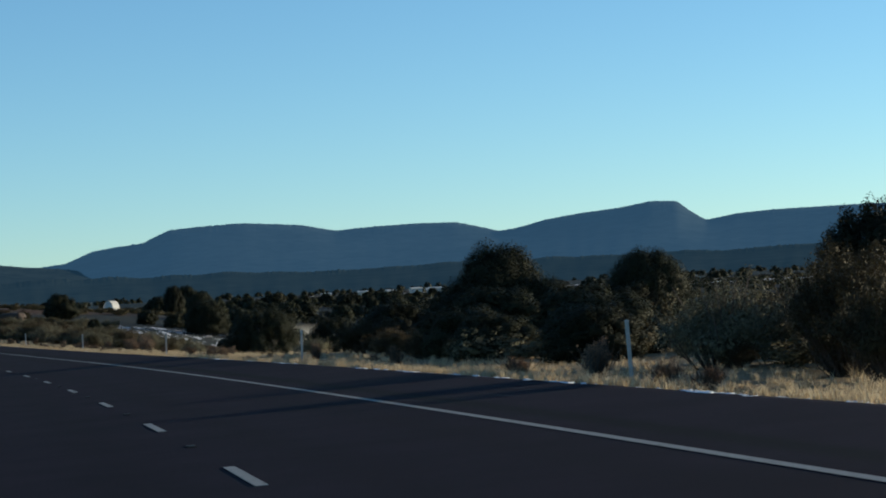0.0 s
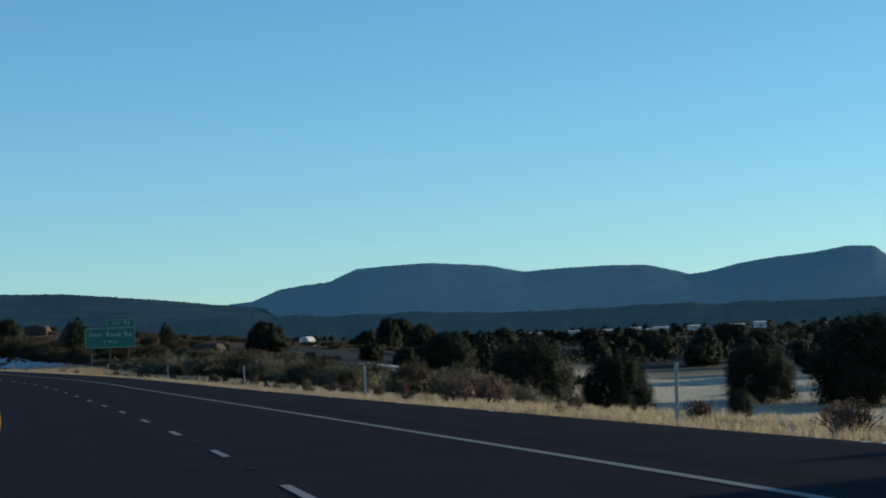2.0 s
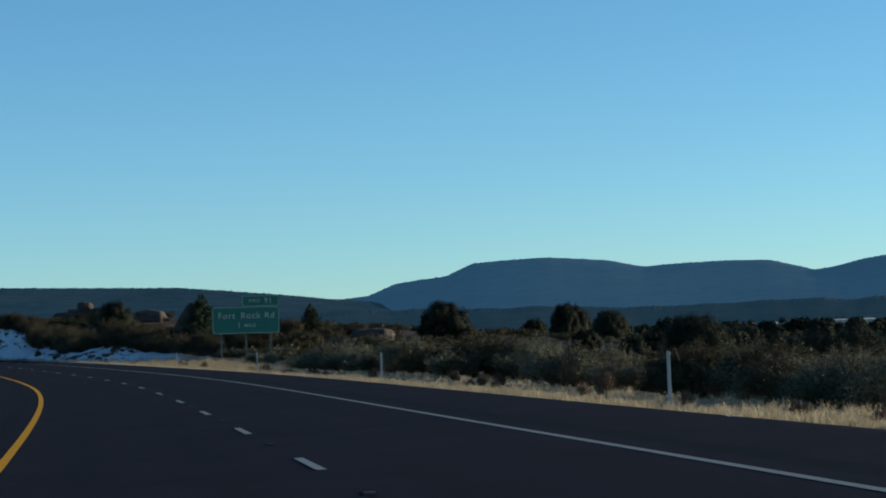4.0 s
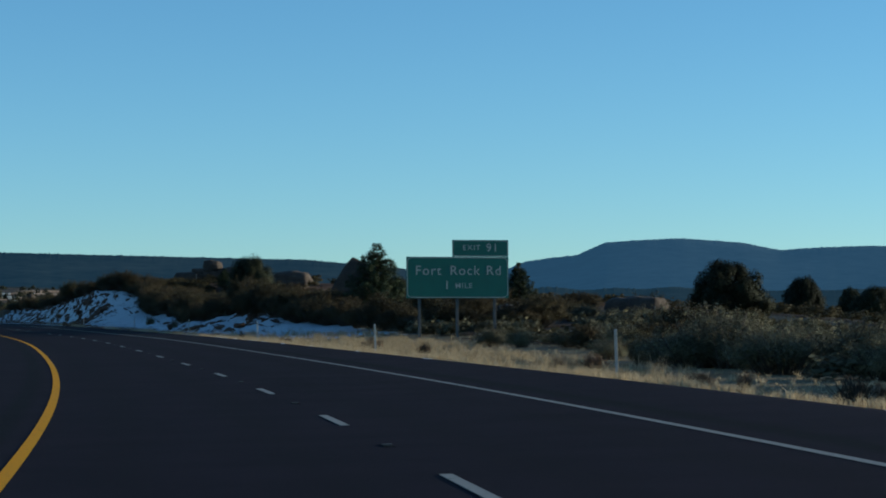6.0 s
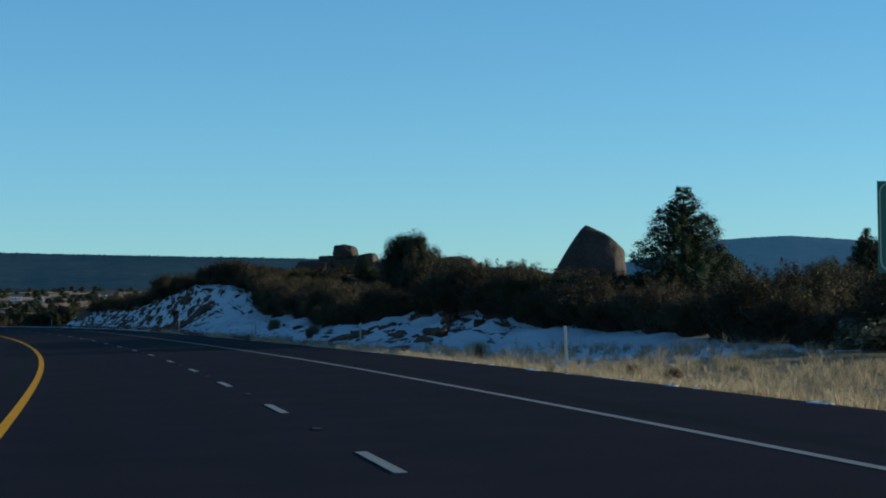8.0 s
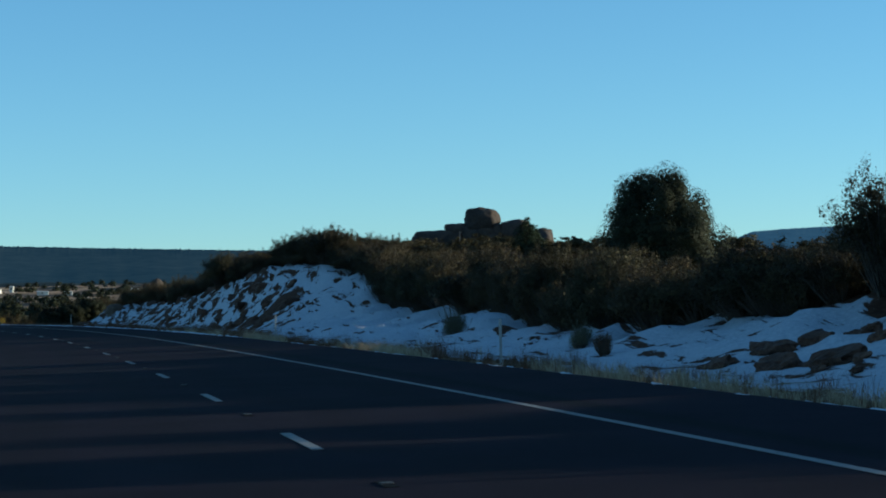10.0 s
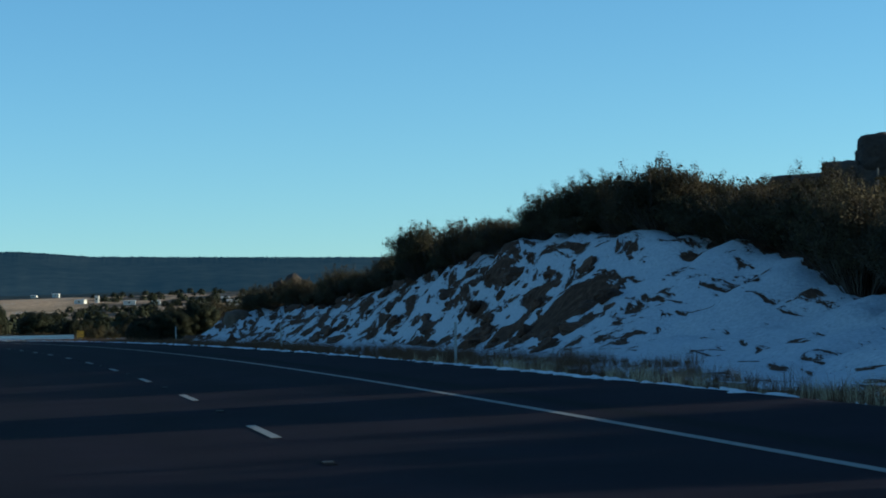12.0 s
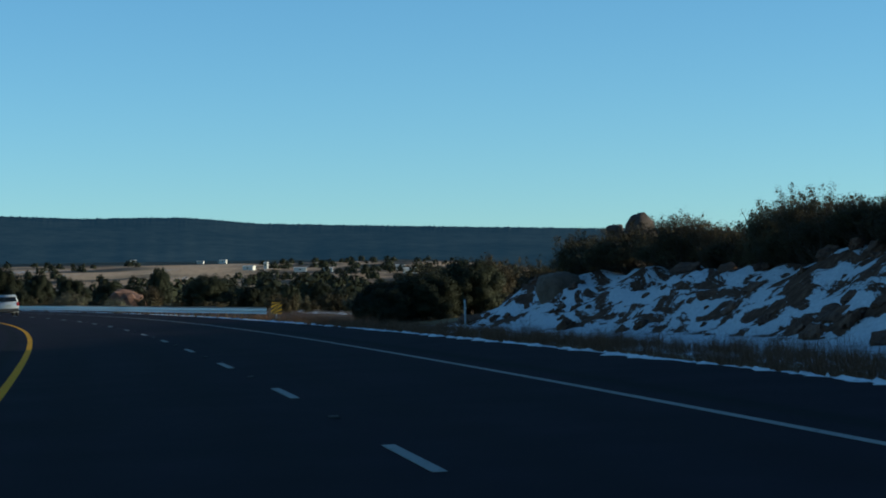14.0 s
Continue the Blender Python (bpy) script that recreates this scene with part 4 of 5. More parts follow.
# beyond the end of the cut
plant("juniper", 930, 150, 6.9, 13.0)
for kind, s, lat, h, w in (("juniper", 781, 42.7, 6.4, 4.4), ("juniper", 814, 32.0, 7.0, 7.6), ("juniper", 822, 40.0, 6.2, 6.0), ("juniper", 725, 30.0, 4.3, 6.6), ("sage", 715, 12.4, 2.2, 4.6), ("juniper", 748, 20.4, 4.2, 5.0),
                          ("juniper", 737, 21.8, 3.4, 5.0), ("juniper", 740, 25.5, 3.4, 4.6), ("oak", 733, 25.4, 2.8, 3.2), ("juniper", 722, 34.0, 2.9, 3.8), ("juniper", 759, 48.7, 3.6, 4.8), ("juniper", 714, 35.5, 3.1, 3.0),
                          ("juniper", 774, 62.9, 4.0, 5.2), ("juniper", 690, 33.0, 2.3, 3.6), ("juniper", 756, 16.0, 2.8, 4.6), ("sage", 708, 15.5, 1.5, 3.2)):
    plant(kind, s, lat, h, w)
for i in range(60):
    s, lat = rand.uniform(720, 1020), rand.uniform(14, 190)
    if lat < 60 and s < 860:
        continue
    plant("plain_juniper", s, lat, rand.uniform(2.0, 3.8), None, group="junipers on the plain")


valley = []
for i in range(300):
    s, lat = rand.uniform(640, 900), 13 + 130 * rand.random() ** 1.2
    if lat < 22 and s < 690:
        continue
    valley.append((s, lat, rand.uniform(0.8, 2.1), rand.uniform(1.8, 4.0), rand.choice((0, 1, 1, 2))))
brush_mass("valley_scrub", valley, "brown and grey-green scrub over the valley beyond the cut")
# low junipers at the foot of the tall one beside the first bend
plant("juniper", 88.5, 18.6, 2.7, 5.2)
plant("juniper", 93, 16.4, 2.3, 4.2)
plant("juniper", 86, 24.6, 2.6, 4.6)
# variants that found no place
for kind in PLANTS:
    for k, ob in enumerate(PLANTS[kind]):
        if (kind, k) not in used:
            for child in list(ob.children):
                bpy.data.objects.remove(child)
            bpy.data.objects.remove(ob)


def far_woods(name, count, pick, size, label, per=60, leaf=0.22, wide=0.62, tall=0.72):
    """Scattered trees too far to tell apart singly: clumps of leaf quads."""
    rng = np.random.RandomState(77)
    x, y = pick(rng, count)
    z = terrain(x, y)
    h = rng.uniform(*size, len(x))
    d = unit(rng.normal(size=(len(x), per, 3)))
    d[..., 2] = np.abs(d[..., 2]) * 1.15 - 0.15
    base = np.stack([x, y, z + h * 0.25], -1)
    lump = 1 + 0.22 * np.sin(d[..., :1] * 5 + x[:, None, None]) * np.sin(d[..., 1:2] * 5 + y[:, None, None])
    p = base[:, None] + d * (h[:, None] * np.array([wide, wide, tall]))[:, None] * rng.uniform(0.72, 1.05, (len(x), per, 1)) * lump
    face = unit(d + 0.45 * rng.normal(size=p.shape))
    a = unit(np.cross(face, rng.normal(size=p.shape)))
    b = np.cross(face, a)
    k = (h * leaf)[:, None, None] * rng.uniform(0.6, 1.2, (len(x), per, 1))
    v = np.stack([p - a * k, p - b * k, p + a * k, p + b * k], 2).reshape(-1, 3)
    me = mesh_np(name, v, np.arange(len(v)).reshape(-1, 4), JUNIPER, normals=np.repeat(unit(d).reshape(-1, 3), 4, 0))
    return tagged(new(name, me), label, "woods", kind="stuff")


def plain_trees(rng, n):
    t = rng.uniform(0, 1, n)
    dist = 420 + 900 * t ** 1.1
    az = np.radians(rng.uniform(-34, 30, n))
    x, y = -40 - dist * np.sin(az), 230 + dist * np.cos(az)
    s, lat = road_frame(x, y)
    keep = (np.abs(lat) > 14) & (np.hypot(x + 130, y - 480) > 560) & (wavy(x, y, 130, 21) > -0.45) & (open_meadow(x, y) < 0.2) & ((snow_field(x, y) < 0.3) | (rng.rand(n) < 0.25))
    keep &= x > -150
    return x[keep], y[keep]


far_woods("far_junipers", 1700, plain_trees, (1.8, 3.9), "scattered far junipers over the snowy plain", 110, 0.15)


def valley_trees(rng, n):
    d, az = 300 + 1250 * rng.uniform(0, 1, n) ** 1.15, np.radians(rng.uniform(6.5, 27, n))
    x, y = -86 - d * np.sin(az), 481 + d * np.cos(az)
    s, lat = road_frame(x, y)
    keep = (lat > 45) & (open_meadow(x, y) < 0.25) & (rng.rand(n) < 0.75 + 0.6 * wavy(x, y, 160, 94))
    return x[keep], y[keep]


far_woods("valley_junipers", 1100, valley_trees, (2.2, 4.6), "dark round junipers dotted over the open valley", 130, 0.12)


def plain_scrub(rng, n):
    y = 345 + 420 * rng.uniform(0, 1, n) ** 1.2
    x = rng.uniform(20, 330, n)
    s, lat = road_frame(x, y)
    keep = (lat > 58) & (wavy(x, y, 45, 23) > -0.75) & ((snow_field(x, y) < 0.3) | (rng.rand(n) < 0.2)) & ~((s < 374) & (lat > 84) & (lat < 126))
    return x[keep], y[keep]


far_woods("plain_scrub", 6000, plain_scrub, (0.6, 1.5), "dark low scrub thick over the plain", 70, 0.15, 1.25, 0.62)



# ---- roadside things ----
def dashes():
    """Lane line: one painted dash after another."""
    bm = bmesh.new()
    box(bm, -0.06, 0.06, -1.52, 1.52, 0, 0.006)
    me = bpy.data.meshes.new("dash")
    bm.to_mesh(me)
    bm.free()
    me.materials.append(LINE_WHITE)
    bm = bmesh.new()
    box(bm, -0.055, 0.055, -0.05, 0.05, 0, 0.016, 0.006)
    mk = bpy.data.meshes.new("pavement_marker")
    bm.to_mesh(mk)
    bm.free()
    mk.materials.append(plain("marker_grey", (0.05, 0.05, 0.05), (0.11, 0.11, 0.11), 9.0, 0.8, spec=0.1))
    bm = bmesh.new()
    box(bm, -0.06, 0.06, -0.30, 0.30, 0, 0.004)
    sl = bpy.data.meshes.new("marker_slot")
    bm.to_mesh(sl)
    bm.free()
    sl.materials.append(plain("slot_black", (0.008, 0.008, 0.008), (0.015, 0.015, 0.015), 9.0, 0.9, spec=0.03))
    for k in range(-3, 66):
        for me_, s, dz in ((me, 9.22 + 12.192 * k, 0.003), (sl, 9.22 + 12.192 * (k + 0.5), 0.003), (mk, 9.22 + 12.192 * (k + 0.5), 0.006)):
            p = along(s, float(np.interp(s, [262, 285, 325, 360], [0.0, -0.09, -0.09, 0.0])), dz)
            h = float(np.interp(s, ST, HEAD))
            ob = new(me_.name, me_)
            ob.parent = road
            ob.matrix_basis = Matrix.Translation(p) @ Euler((math.atan(float(np.interp(s, ST, GRADE))), -math.atan(float(np.interp(s, ST, CROSS))), h)).to_matrix().to_4x4()


dashes()


def delineator():
    post = new("delineator_post")
    bm = bmesh.new()
    box(bm, -0.036, 0.036, -0.012, 0.012, -0.3, 1.22, 0.006)
    part("blade", bm, POST_WHITE, post)
    bm = bmesh.new()
    box(bm, -0.031, 0.031, -0.018, -0.012, 1.02, 1.16)
    part("reflector", bm, SIGN_WHITE, post, "pale reflector plate")
    return tagged(post, "slim white flexible delineator post at the road edge", "post", "delineator posts")


first = delineator()
for k, s in enumerate((37.0, 72.9, 109.2, 146.2, 182.4, 222, 259.5, 295, 332.8, 368, 404, 446, 481.5, 521.5, 573.5)):
    at = spot(s, float(np.interp(s, [442, 480, 523, 573], [8.65, 9.3, 10.6, 12.5])))
    m = Matrix.Translation(at) @ Euler((radians(rand.uniform(-2, 2)), radians(rand.uniform(-2, 2)), float(np.interp(s, ST, HEAD)))).to_matrix().to_4x4()
    if k == 0:
        first.matrix_basis = m
    else:
        copy_thing(first, m)


def letters(name, text, size, x, y, z, parent, wide=1.0):
    cu = bpy.data.curves.new(name, "FONT")
    cu.body, cu.size, cu.align_x, cu.align_y, cu.extrude, cu.offset = text, size, "CENTER", "CENTER", 0.002, 0.004 * size
    cu.space_character = 1.16
    tmp = bpy.data.objects.new("tmp", cu)
    scene.collection.objects.link(tmp)
    bpy.context.view_layer.update()
    me = bpy.data.meshes.new_from_object(tmp.evaluated_get(bpy.context.evaluated_depsgraph_get()))
    bpy.data.objects.remove(tmp)
    me.name = name
    me.transform(Matrix.Translation((x, y, z)) @ Euler((radians(90), 0, 0)).to_matrix().to_4x4() @ Matrix.Diagonal((wide, 1, 1, 1)))
    me.materials.clear()
    me.materials.append(SIGN_WHITE)
    ob = new(name, me)
    ob.parent = parent
    return ob


def border(bm, w, h, x, z, y, radius, thick):
    for r0, sgn in ((0, 1),):
        o, i = [], []
        for cx, cz, a0 in ((1, 1, 0), (-1, 1, 90), (-1, -1, 180), (1, -1, 270)):
            for k in range(6):
                a = radians(a0 + 18 * k)
                for lst, rr in ((o, radius), (i, radius - thick)):
                    lst.append(bm.verts.new((x + cx * (w / 2 - radius) + rr * math.cos(a), y, z + cz * (h / 2 - radius) + rr * math.sin(a))))
        n = len(o)
        for k in range(n):
            bm.faces.new((o[k], o[(k + 1) % n], i[(k + 1) % n], i[k]))
    return bm


def exit_sign():
    """Green exit sign on three posts; the panel's left lower corner is its origin height."""
    sign = new("exit_sign")
    W, H = 6.1, 2.42
    bm = bmesh.new()
    box(bm, -W / 2, W / 2, 0, 0.05, 0, H)
    part("panel", bm, SIGN_GREEN, sign, "green reflective panel")
    bm = bmesh.new()
    border(bm, W - 0.06, H - 0.06, 0, H / 2, -0.004, 0.30, 0.042)
    part("panel_border", bm, SIGN_WHITE, sign, "white border line")
    bm = bmesh.new()
    tw, th = 3.36, 0.98
    box(bm, W / 2 - tw, W / 2, 0, 0.05, H + 0.015, H + 0.015 + th)
    part("exit_tab", bm, SIGN_GREEN, sign, "green exit number tab")
    bm = bmesh.new()
    border(bm, tw - 0.06, th - 0.06, W / 2 - tw / 2, H + 0.015 + th / 2, -0.004, 0.12, 0.036)
    part("tab_border", bm, SIGN_WHITE, sign, "white border line")
    letters("word", "Fort", 0.78, -1.76, -0.006, 1.60, sign)
    letters("word", "Rock", 0.78, 0.42, -0.006, 1.60, sign)
    letters("word", "Rd", 0.78, 2.16, -0.006, 1.60, sign)
    letters("word", "1", 0.68, -0.64, -0.006, 0.74, sign)
    letters("word", "MILE", 0.42, 0.36, -0.006, 0.72, sign, 1.1)
    letters("word", "EXIT", 0.42, W / 2 - tw + 1.15, -0.006, H + 0.53, sign, 1.1)
    letters("word", "91", 0.68, W / 2 - 0.98, -0.006, H + 0.53, sign)
    for x in (-2.25, 0.0, 2.25):
        bm = bmesh.new()
        box(bm, x - 0.075, x + 0.075, 0.13, 0.29, -3.6, H - 0.1, 0.008)
        box(bm, x - 0.02, x + 0.02, 0.05, 0.13, 0.1, H - 0.2)
        part("post", bm, POST_STEEL, sign, "dark weathered steel post")
    for z in (0.35, 1.2, 2.05):
        bm = bmesh.new()
        box(bm, -W / 2 + 0.1, W / 2 - 0.1, 0.05, 0.11, z - 0.04, z + 0.04)
        part("stringer", bm, GALV, sign)
    return tagged(sign, "green exit guide sign with white lettering on three steel posts", "road sign")


sign = exit_sign()
sign.matrix_basis = Matrix.Translation((-20.55, 337.05, 6.38)) @ Euler((0, 0, math.atan2(1.3, 5.9))).to_matrix().to_4x4()


# ---- rocks ----
def boulder(name, at, size, seed, label, shape=None, turn=0.0, material=None, sub=4, rough=0.16, square=0.6):
    """Weathered granite block: an icosphere squared off, split by joints and worn."""
    bm = bmesh.new()
    bmesh.ops.create_icosphere(bm, subdivisions=sub, radius=1)
    off = Vector((seed * 3.7, seed * 1.9, seed * 5.1))
    for v in bm.verts:
        p = v.co.copy()
        m = max(abs(p.x), abs(p.y), abs(p.z))
        p = p.lerp(p / m * 0.85, square)
        n = noise.fractal(p * 1.1 + off, 1.0, 2.0, 3) * rough + noise.fractal(p * 4.2 + off, 1.0, 2.0, 3) * rough * 0.22
        crack = abs(noise.noise(p * 1.6 + off * 2)) 
        n -= 0.10 * max(0, 0.10 - crack) / 0.10 * rough / 0.16
        p *= 1 + n
        if shape:
            p = shape(p)
        v.co = Vector((p.x * size[0] / 2, p.y * size[1] / 2, p.z * size[2] / 2))
    ob = part(name, bm, material or GRANITE, None, "", rough < 0.3)
    ob.matrix_basis = Matrix.Translation(at) @ Euler((0, 0, radians(turn))).to_matrix().to_4x4()
    return tagged(ob, label, "boulder")


def fin(p):
    """Pointed on top, steep on one side."""
    t = (p.z + 1) / 2
    return Vector((p.x * (1.06 - 0.40 * t * t) - 0.16 * t * t, p.y * (1 - 0.4 * t), p.z))


def put(s, lat, z, up=0.0):
    p = along(s, lat)
    return Vector((p[0], p[1], z + up))


def split_boulder():
    """Tall boulder with flat split faces: a steep left flank, a peak and an upright right side."""
    bm = bmesh.new()
    for p in ((-2.35, -1.5, -3.2), (2.3, -1.6, -3.2), (2.3, 1.8, -3.2), (-2.3, 1.7, -3.2), (-2.15, -1.4, -0.6), (-2.1, 1.4, -0.8), (2.15, -0.9, 1.1), (2.1, 1.3, 0.9),
              (-0.25, -1.0, 2.55), (0.05, 0.9, 2.45), (1.1, -1.15, 2.0), (1.55, -1.75, -0.8), (1.5, -1.35, 1.4), (-1.4, -1.45, 0.9)):
        bm.verts.new(p)
    hull = bmesh.ops.convex_hull(bm, input=bm.verts[:])
    bmesh.ops.delete(bm, geom=[v for v in bm.verts if not v.link_faces], context="VERTS")
    bmesh.ops.bevel(bm, geom=bm.edges[:], offset=0.16, segments=2, affect="EDGES", profile=0.5)
    bmesh.ops.triangulate(bm, faces=bm.faces[:])
    bmesh.ops.subdivide_edges(bm, edges=bm.edges[:], cuts=2, use_grid_fill=True)
    for v in bm.verts:
        v.co += Vector((1, 1, 0.6)) * (0.10 * noise.fractal(v.co * 0.7, 1.0, 2.0, 4)) + 0.035 * noise.noise_vector(v.co * 2.6)
    bmesh.ops.recalc_face_normals(bm, faces=bm.faces[:])
    ob = part("boulder", bm, GRANITE, None, "", True)
    ob.matrix_basis = Matrix.Translation(put(408, 29.3, 9.4)) @ Euler((0, 0, radians(2))).to_matrix().to_4x4() @ Matrix.Scale(1.06, 4)
    return tagged(ob, "tall pointed brown granite boulder with flat split faces", "boulder")


split_boulder()
B = [(510.5, 36.0, 15.5, 2.9, 2.5, 1.95, 5, -8), (510.9, 36.2, 14.2, 3.7, 3.2, 2.2, 8, 0), (509.6, 38.3, 14.5, 2.3, 2.4, 2.1, 6, -14), (511.2, 34.2, 14.75, 2.0, 1.8, 1.1, 7, -12),
     (511.9, 33.0, 13.9, 4.6, 2.8, 1.9, 9, 0), (508.8, 40.2, 14.0, 1.6, 1.8, 1.7, 10, -10), (487, 41.2, 12.75, 5.2, 3.4, 2.7, 11, -10), (496.8, 36.3, 12.8, 1.6, 1.6, 2.1, 12, -10)]
for s, lat, z, x_, y_, z_, k, a in B:
    boulder("boulder", put(s, lat, z), (x_, y_, z_), k, "weathered brown granite block in a rock pile on the hill", None, a, square=0.45)
boulder("boulder", put(588, 24.0, 12.2), (1.9, 2.2, 3.4), 14, "rounded tan boulder among scrub on the rise", fin, 60, square=0.3)
boulder("boulder", put(589, 23.0, 12.5), (0.9, 1.1, 2.0), 15, "rounded dark boulder among scrub on the rise")
boulder("boulder", put(347, 35.5, 5.6), (4.5, 3.0, 2.7), 16, "broad dark rounded boulder in the sagebrush", None, -28)
boulder("boulder", put(348, 27.5, 5.4), (2.5, 2.2, 2.0), 17, "dark rounded boulder in the sagebrush")
boulder("boulder", put(346, 21.0, 4.7), (2.4, 2.2, 1.6), 18, "brown weathered boulder behind the sign posts", None, 30)

SOIL_ROCK = plain("bank_rock", (0.034, 0.018, 0.012), (0.125, 0.070, 0.044), 1.2, 0.95, bump=0.8, dist=0.10, vary=0.2)
SLAB = plain("bank_slab", (0.060, 0.042, 0.030), (0.135, 0.097, 0.070), 1.1, 0.95, bump=0.9, dist=0.10)


def on_bank(s, lat, size, seed, label, material, tilt=(0, 0, 0), name="rock"):
    at = spot(s, lat)
    ob = boulder(name, at, size, seed, label, None, 0, material, 3, 0.42)
    h = float(np.interp(s, ST, HEAD))
    ob.matrix_basis = Matrix.Translation(at) @ Euler((radians(tilt[0]), radians(tilt[1]), h + radians(tilt[2]))).to_matrix().to_4x4()
    ob["group"] = "rocks in the cut bank"
    return ob


boulder("rock", spot(581, 18.2) + Vector((0, 0, 0.05)), (1.9, 2.0, 1.8), 43, "rounded tan boulder at the end of the snowy bank", None, 30, SLAB, square=0.25)["group"] = "rocks in the cut bank"
RED_EARTH = plain("red_earth", (0.05, 0.024, 0.016), (0.17, 0.088, 0.058), 1.4, 0.95, bump=0.8, dist=0.10, vary=0.3)
rk = random.Random(9)
for i in range(280):
    s = rk.choice((rk.uniform(494, 520), rk.uniform(494, 590), rk.uniform(376, 398), rk.uniform(520, 592)))
    lat = rk.uniform(11.8, 18.6) if s < 480 else float(np.interp(s, CUT_S, CUT_TOE)) + rk.uniform(0.0, 3.9)
    d = 0.2 + 0.75 * rk.random() ** 2
    on_bank(s, lat, (d * rk.uniform(0.7, 1.2), d * rk.uniform(0.8, 1.7), d * 0.6), 50 + i % 23, "brown rock and earth breaking through the snow", SOIL_ROCK, (rk.uniform(-8, 8), -20 if s < 480 else -40, rk.uniform(-60, 60)))

# reddish earth and stones thrown up beyond the rail
for i in range(16):
    d = rk.uniform(0.7, 1.7) if i else 5.2
    on_bank(722 + rk.uniform(-1.5, 1.5), 22.0 + rk.uniform(-1.9, 1.9), (d, d * 0.8, d * (0.75 if i else 0.85)), 80 + i, "reddish stone in an earth pile beyond the guardrail", RED_EARTH, (0, 0, rk.uniform(0, 180)))["group"] = "stones of the earth pile"


# ---- dry grass on the verge ----
def grass(name, count, pick, high, blades, label, seed, width=0.005, material=None):
    rng = np.random.RandomState(seed)
    s, lat, k = pick(rng, count)
    p = along(s, lat)
    base = np.stack([p[:, 0], p[:, 1], terrain(p[:, 0], p[:, 1]) - 0.03], -1)
    n = len(s)
    h = rng.uniform(high[0], high[1], (n, 1)) * k[:, None] * rng.uniform(0.55, 1.1, (n, blades))
    a = rng.uniform(0, math.tau, (n, blades))
    root = rng.normal(0, 0.07, (n, blades, 2)) * (h[..., None] / 0.4)
    lean = rng.uniform(0.1, 1.25, (n, blades)) * h
    b0 = np.stack([base[:, None, 0] + root[..., 0], base[:, None, 1] + root[..., 1], np.repeat(base[:, None, 2], blades, 1)], -1)
    side = np.stack([-np.sin(a), np.cos(a), 0 * a], -1) * (width * rng.uniform(0.6, 1.3, (n, blades)))[..., None]
    mid = b0 + np.stack([np.cos(a) * lean * 0.35, np.sin(a) * lean * 0.35, h * 0.62], -1)
    tip = b0 + np.stack([np.cos(a) * lean, np.sin(a) * lean, h], -1)
    v = np.stack([b0 - side, b0 + side, mid + side * 0.8, mid - side * 0.8, tip + side * 0.15, tip - side * 0.15], 2).reshape(-1, 3)
    i = np.arange(n * blades)[:, None] * 6
    q = np.concatenate([i + np.array([[0, 1, 2, 3]]), i + np.array([[3, 2, 4, 5]])], 0)
    me = mesh_np(name, v, q, material or STRAW)
    return tagged(new(name, me), label, "grass", kind="stuff")


def verge(rng, n):
    s = rng.uniform(-10, 480, n)
    lat = 7.25 + np.abs(rng.normal(0, 1.3, n))
    keep = rng.rand(n) < np.where(s < 375, 0.55 + 0.6 * wavy(s, lat * 3, 17, 4), np.interp(s, [375, 440, 480], [0.8, 0.7, 0.2]) * np.clip(1.6 * wavy(s, lat * 2, 11, 26), 0, 1))
    return s[keep], lat[keep], (0.7 + 0.5 * rng.rand(keep.sum())) * np.where(s[keep] > 375, 1.6, 1.0)


def cut_verge(rng, n):
    """Clumps of tall grass below the snowy bank."""
    s = rng.uniform(366, 640, n)
    lat = 8.0 + np.where(s > 470, 0.4 + 4.4 * rng.rand(n), 3.0 * rng.rand(n) ** 1.3)
    keep = rng.rand(n) < np.interp(s, [366, 450, 490], [0.2, 0.4, 1.0]) * np.clip(0.55 + 0.8 * wavy(s, lat * 2, 9, 16), 0.08, 1) * (1 - 0.7 * smooth(s, 600, 612))
    return s[keep], lat[keep], (0.5 + 0.8 * rng.rand(keep.sum())) * np.clip(0.9 + 0.6 * wavy(s[keep], lat[keep], 6, 17), 0.5, 1.4)


def meadow(rng, n):
    s, lat = rng.uniform(255, 372, n), rng.uniform(8, 20, n)
    keep = (lat < np.interp(s, [255, 300, 345, 372], [10, 15, 19, 11])) & (rng.rand(n) < 0.35 + 0.9 * wavy(s, lat, 5, 8))
    return s[keep], lat[keep], 0.55 + 0.85 * rng.rand(keep.sum()) ** 2


def flats(rng, n):
    s, lat = rng.uniform(0, 335, n), rng.uniform(9, 26, n)
    keep = rng.rand(n) < (1 - (lat - 9) / 17) * (0.5 + 0.7 * wavy(s, lat, 12, 6))
    return s[keep], lat[keep], 0.7 + 0.6 * rng.rand(keep.sum())


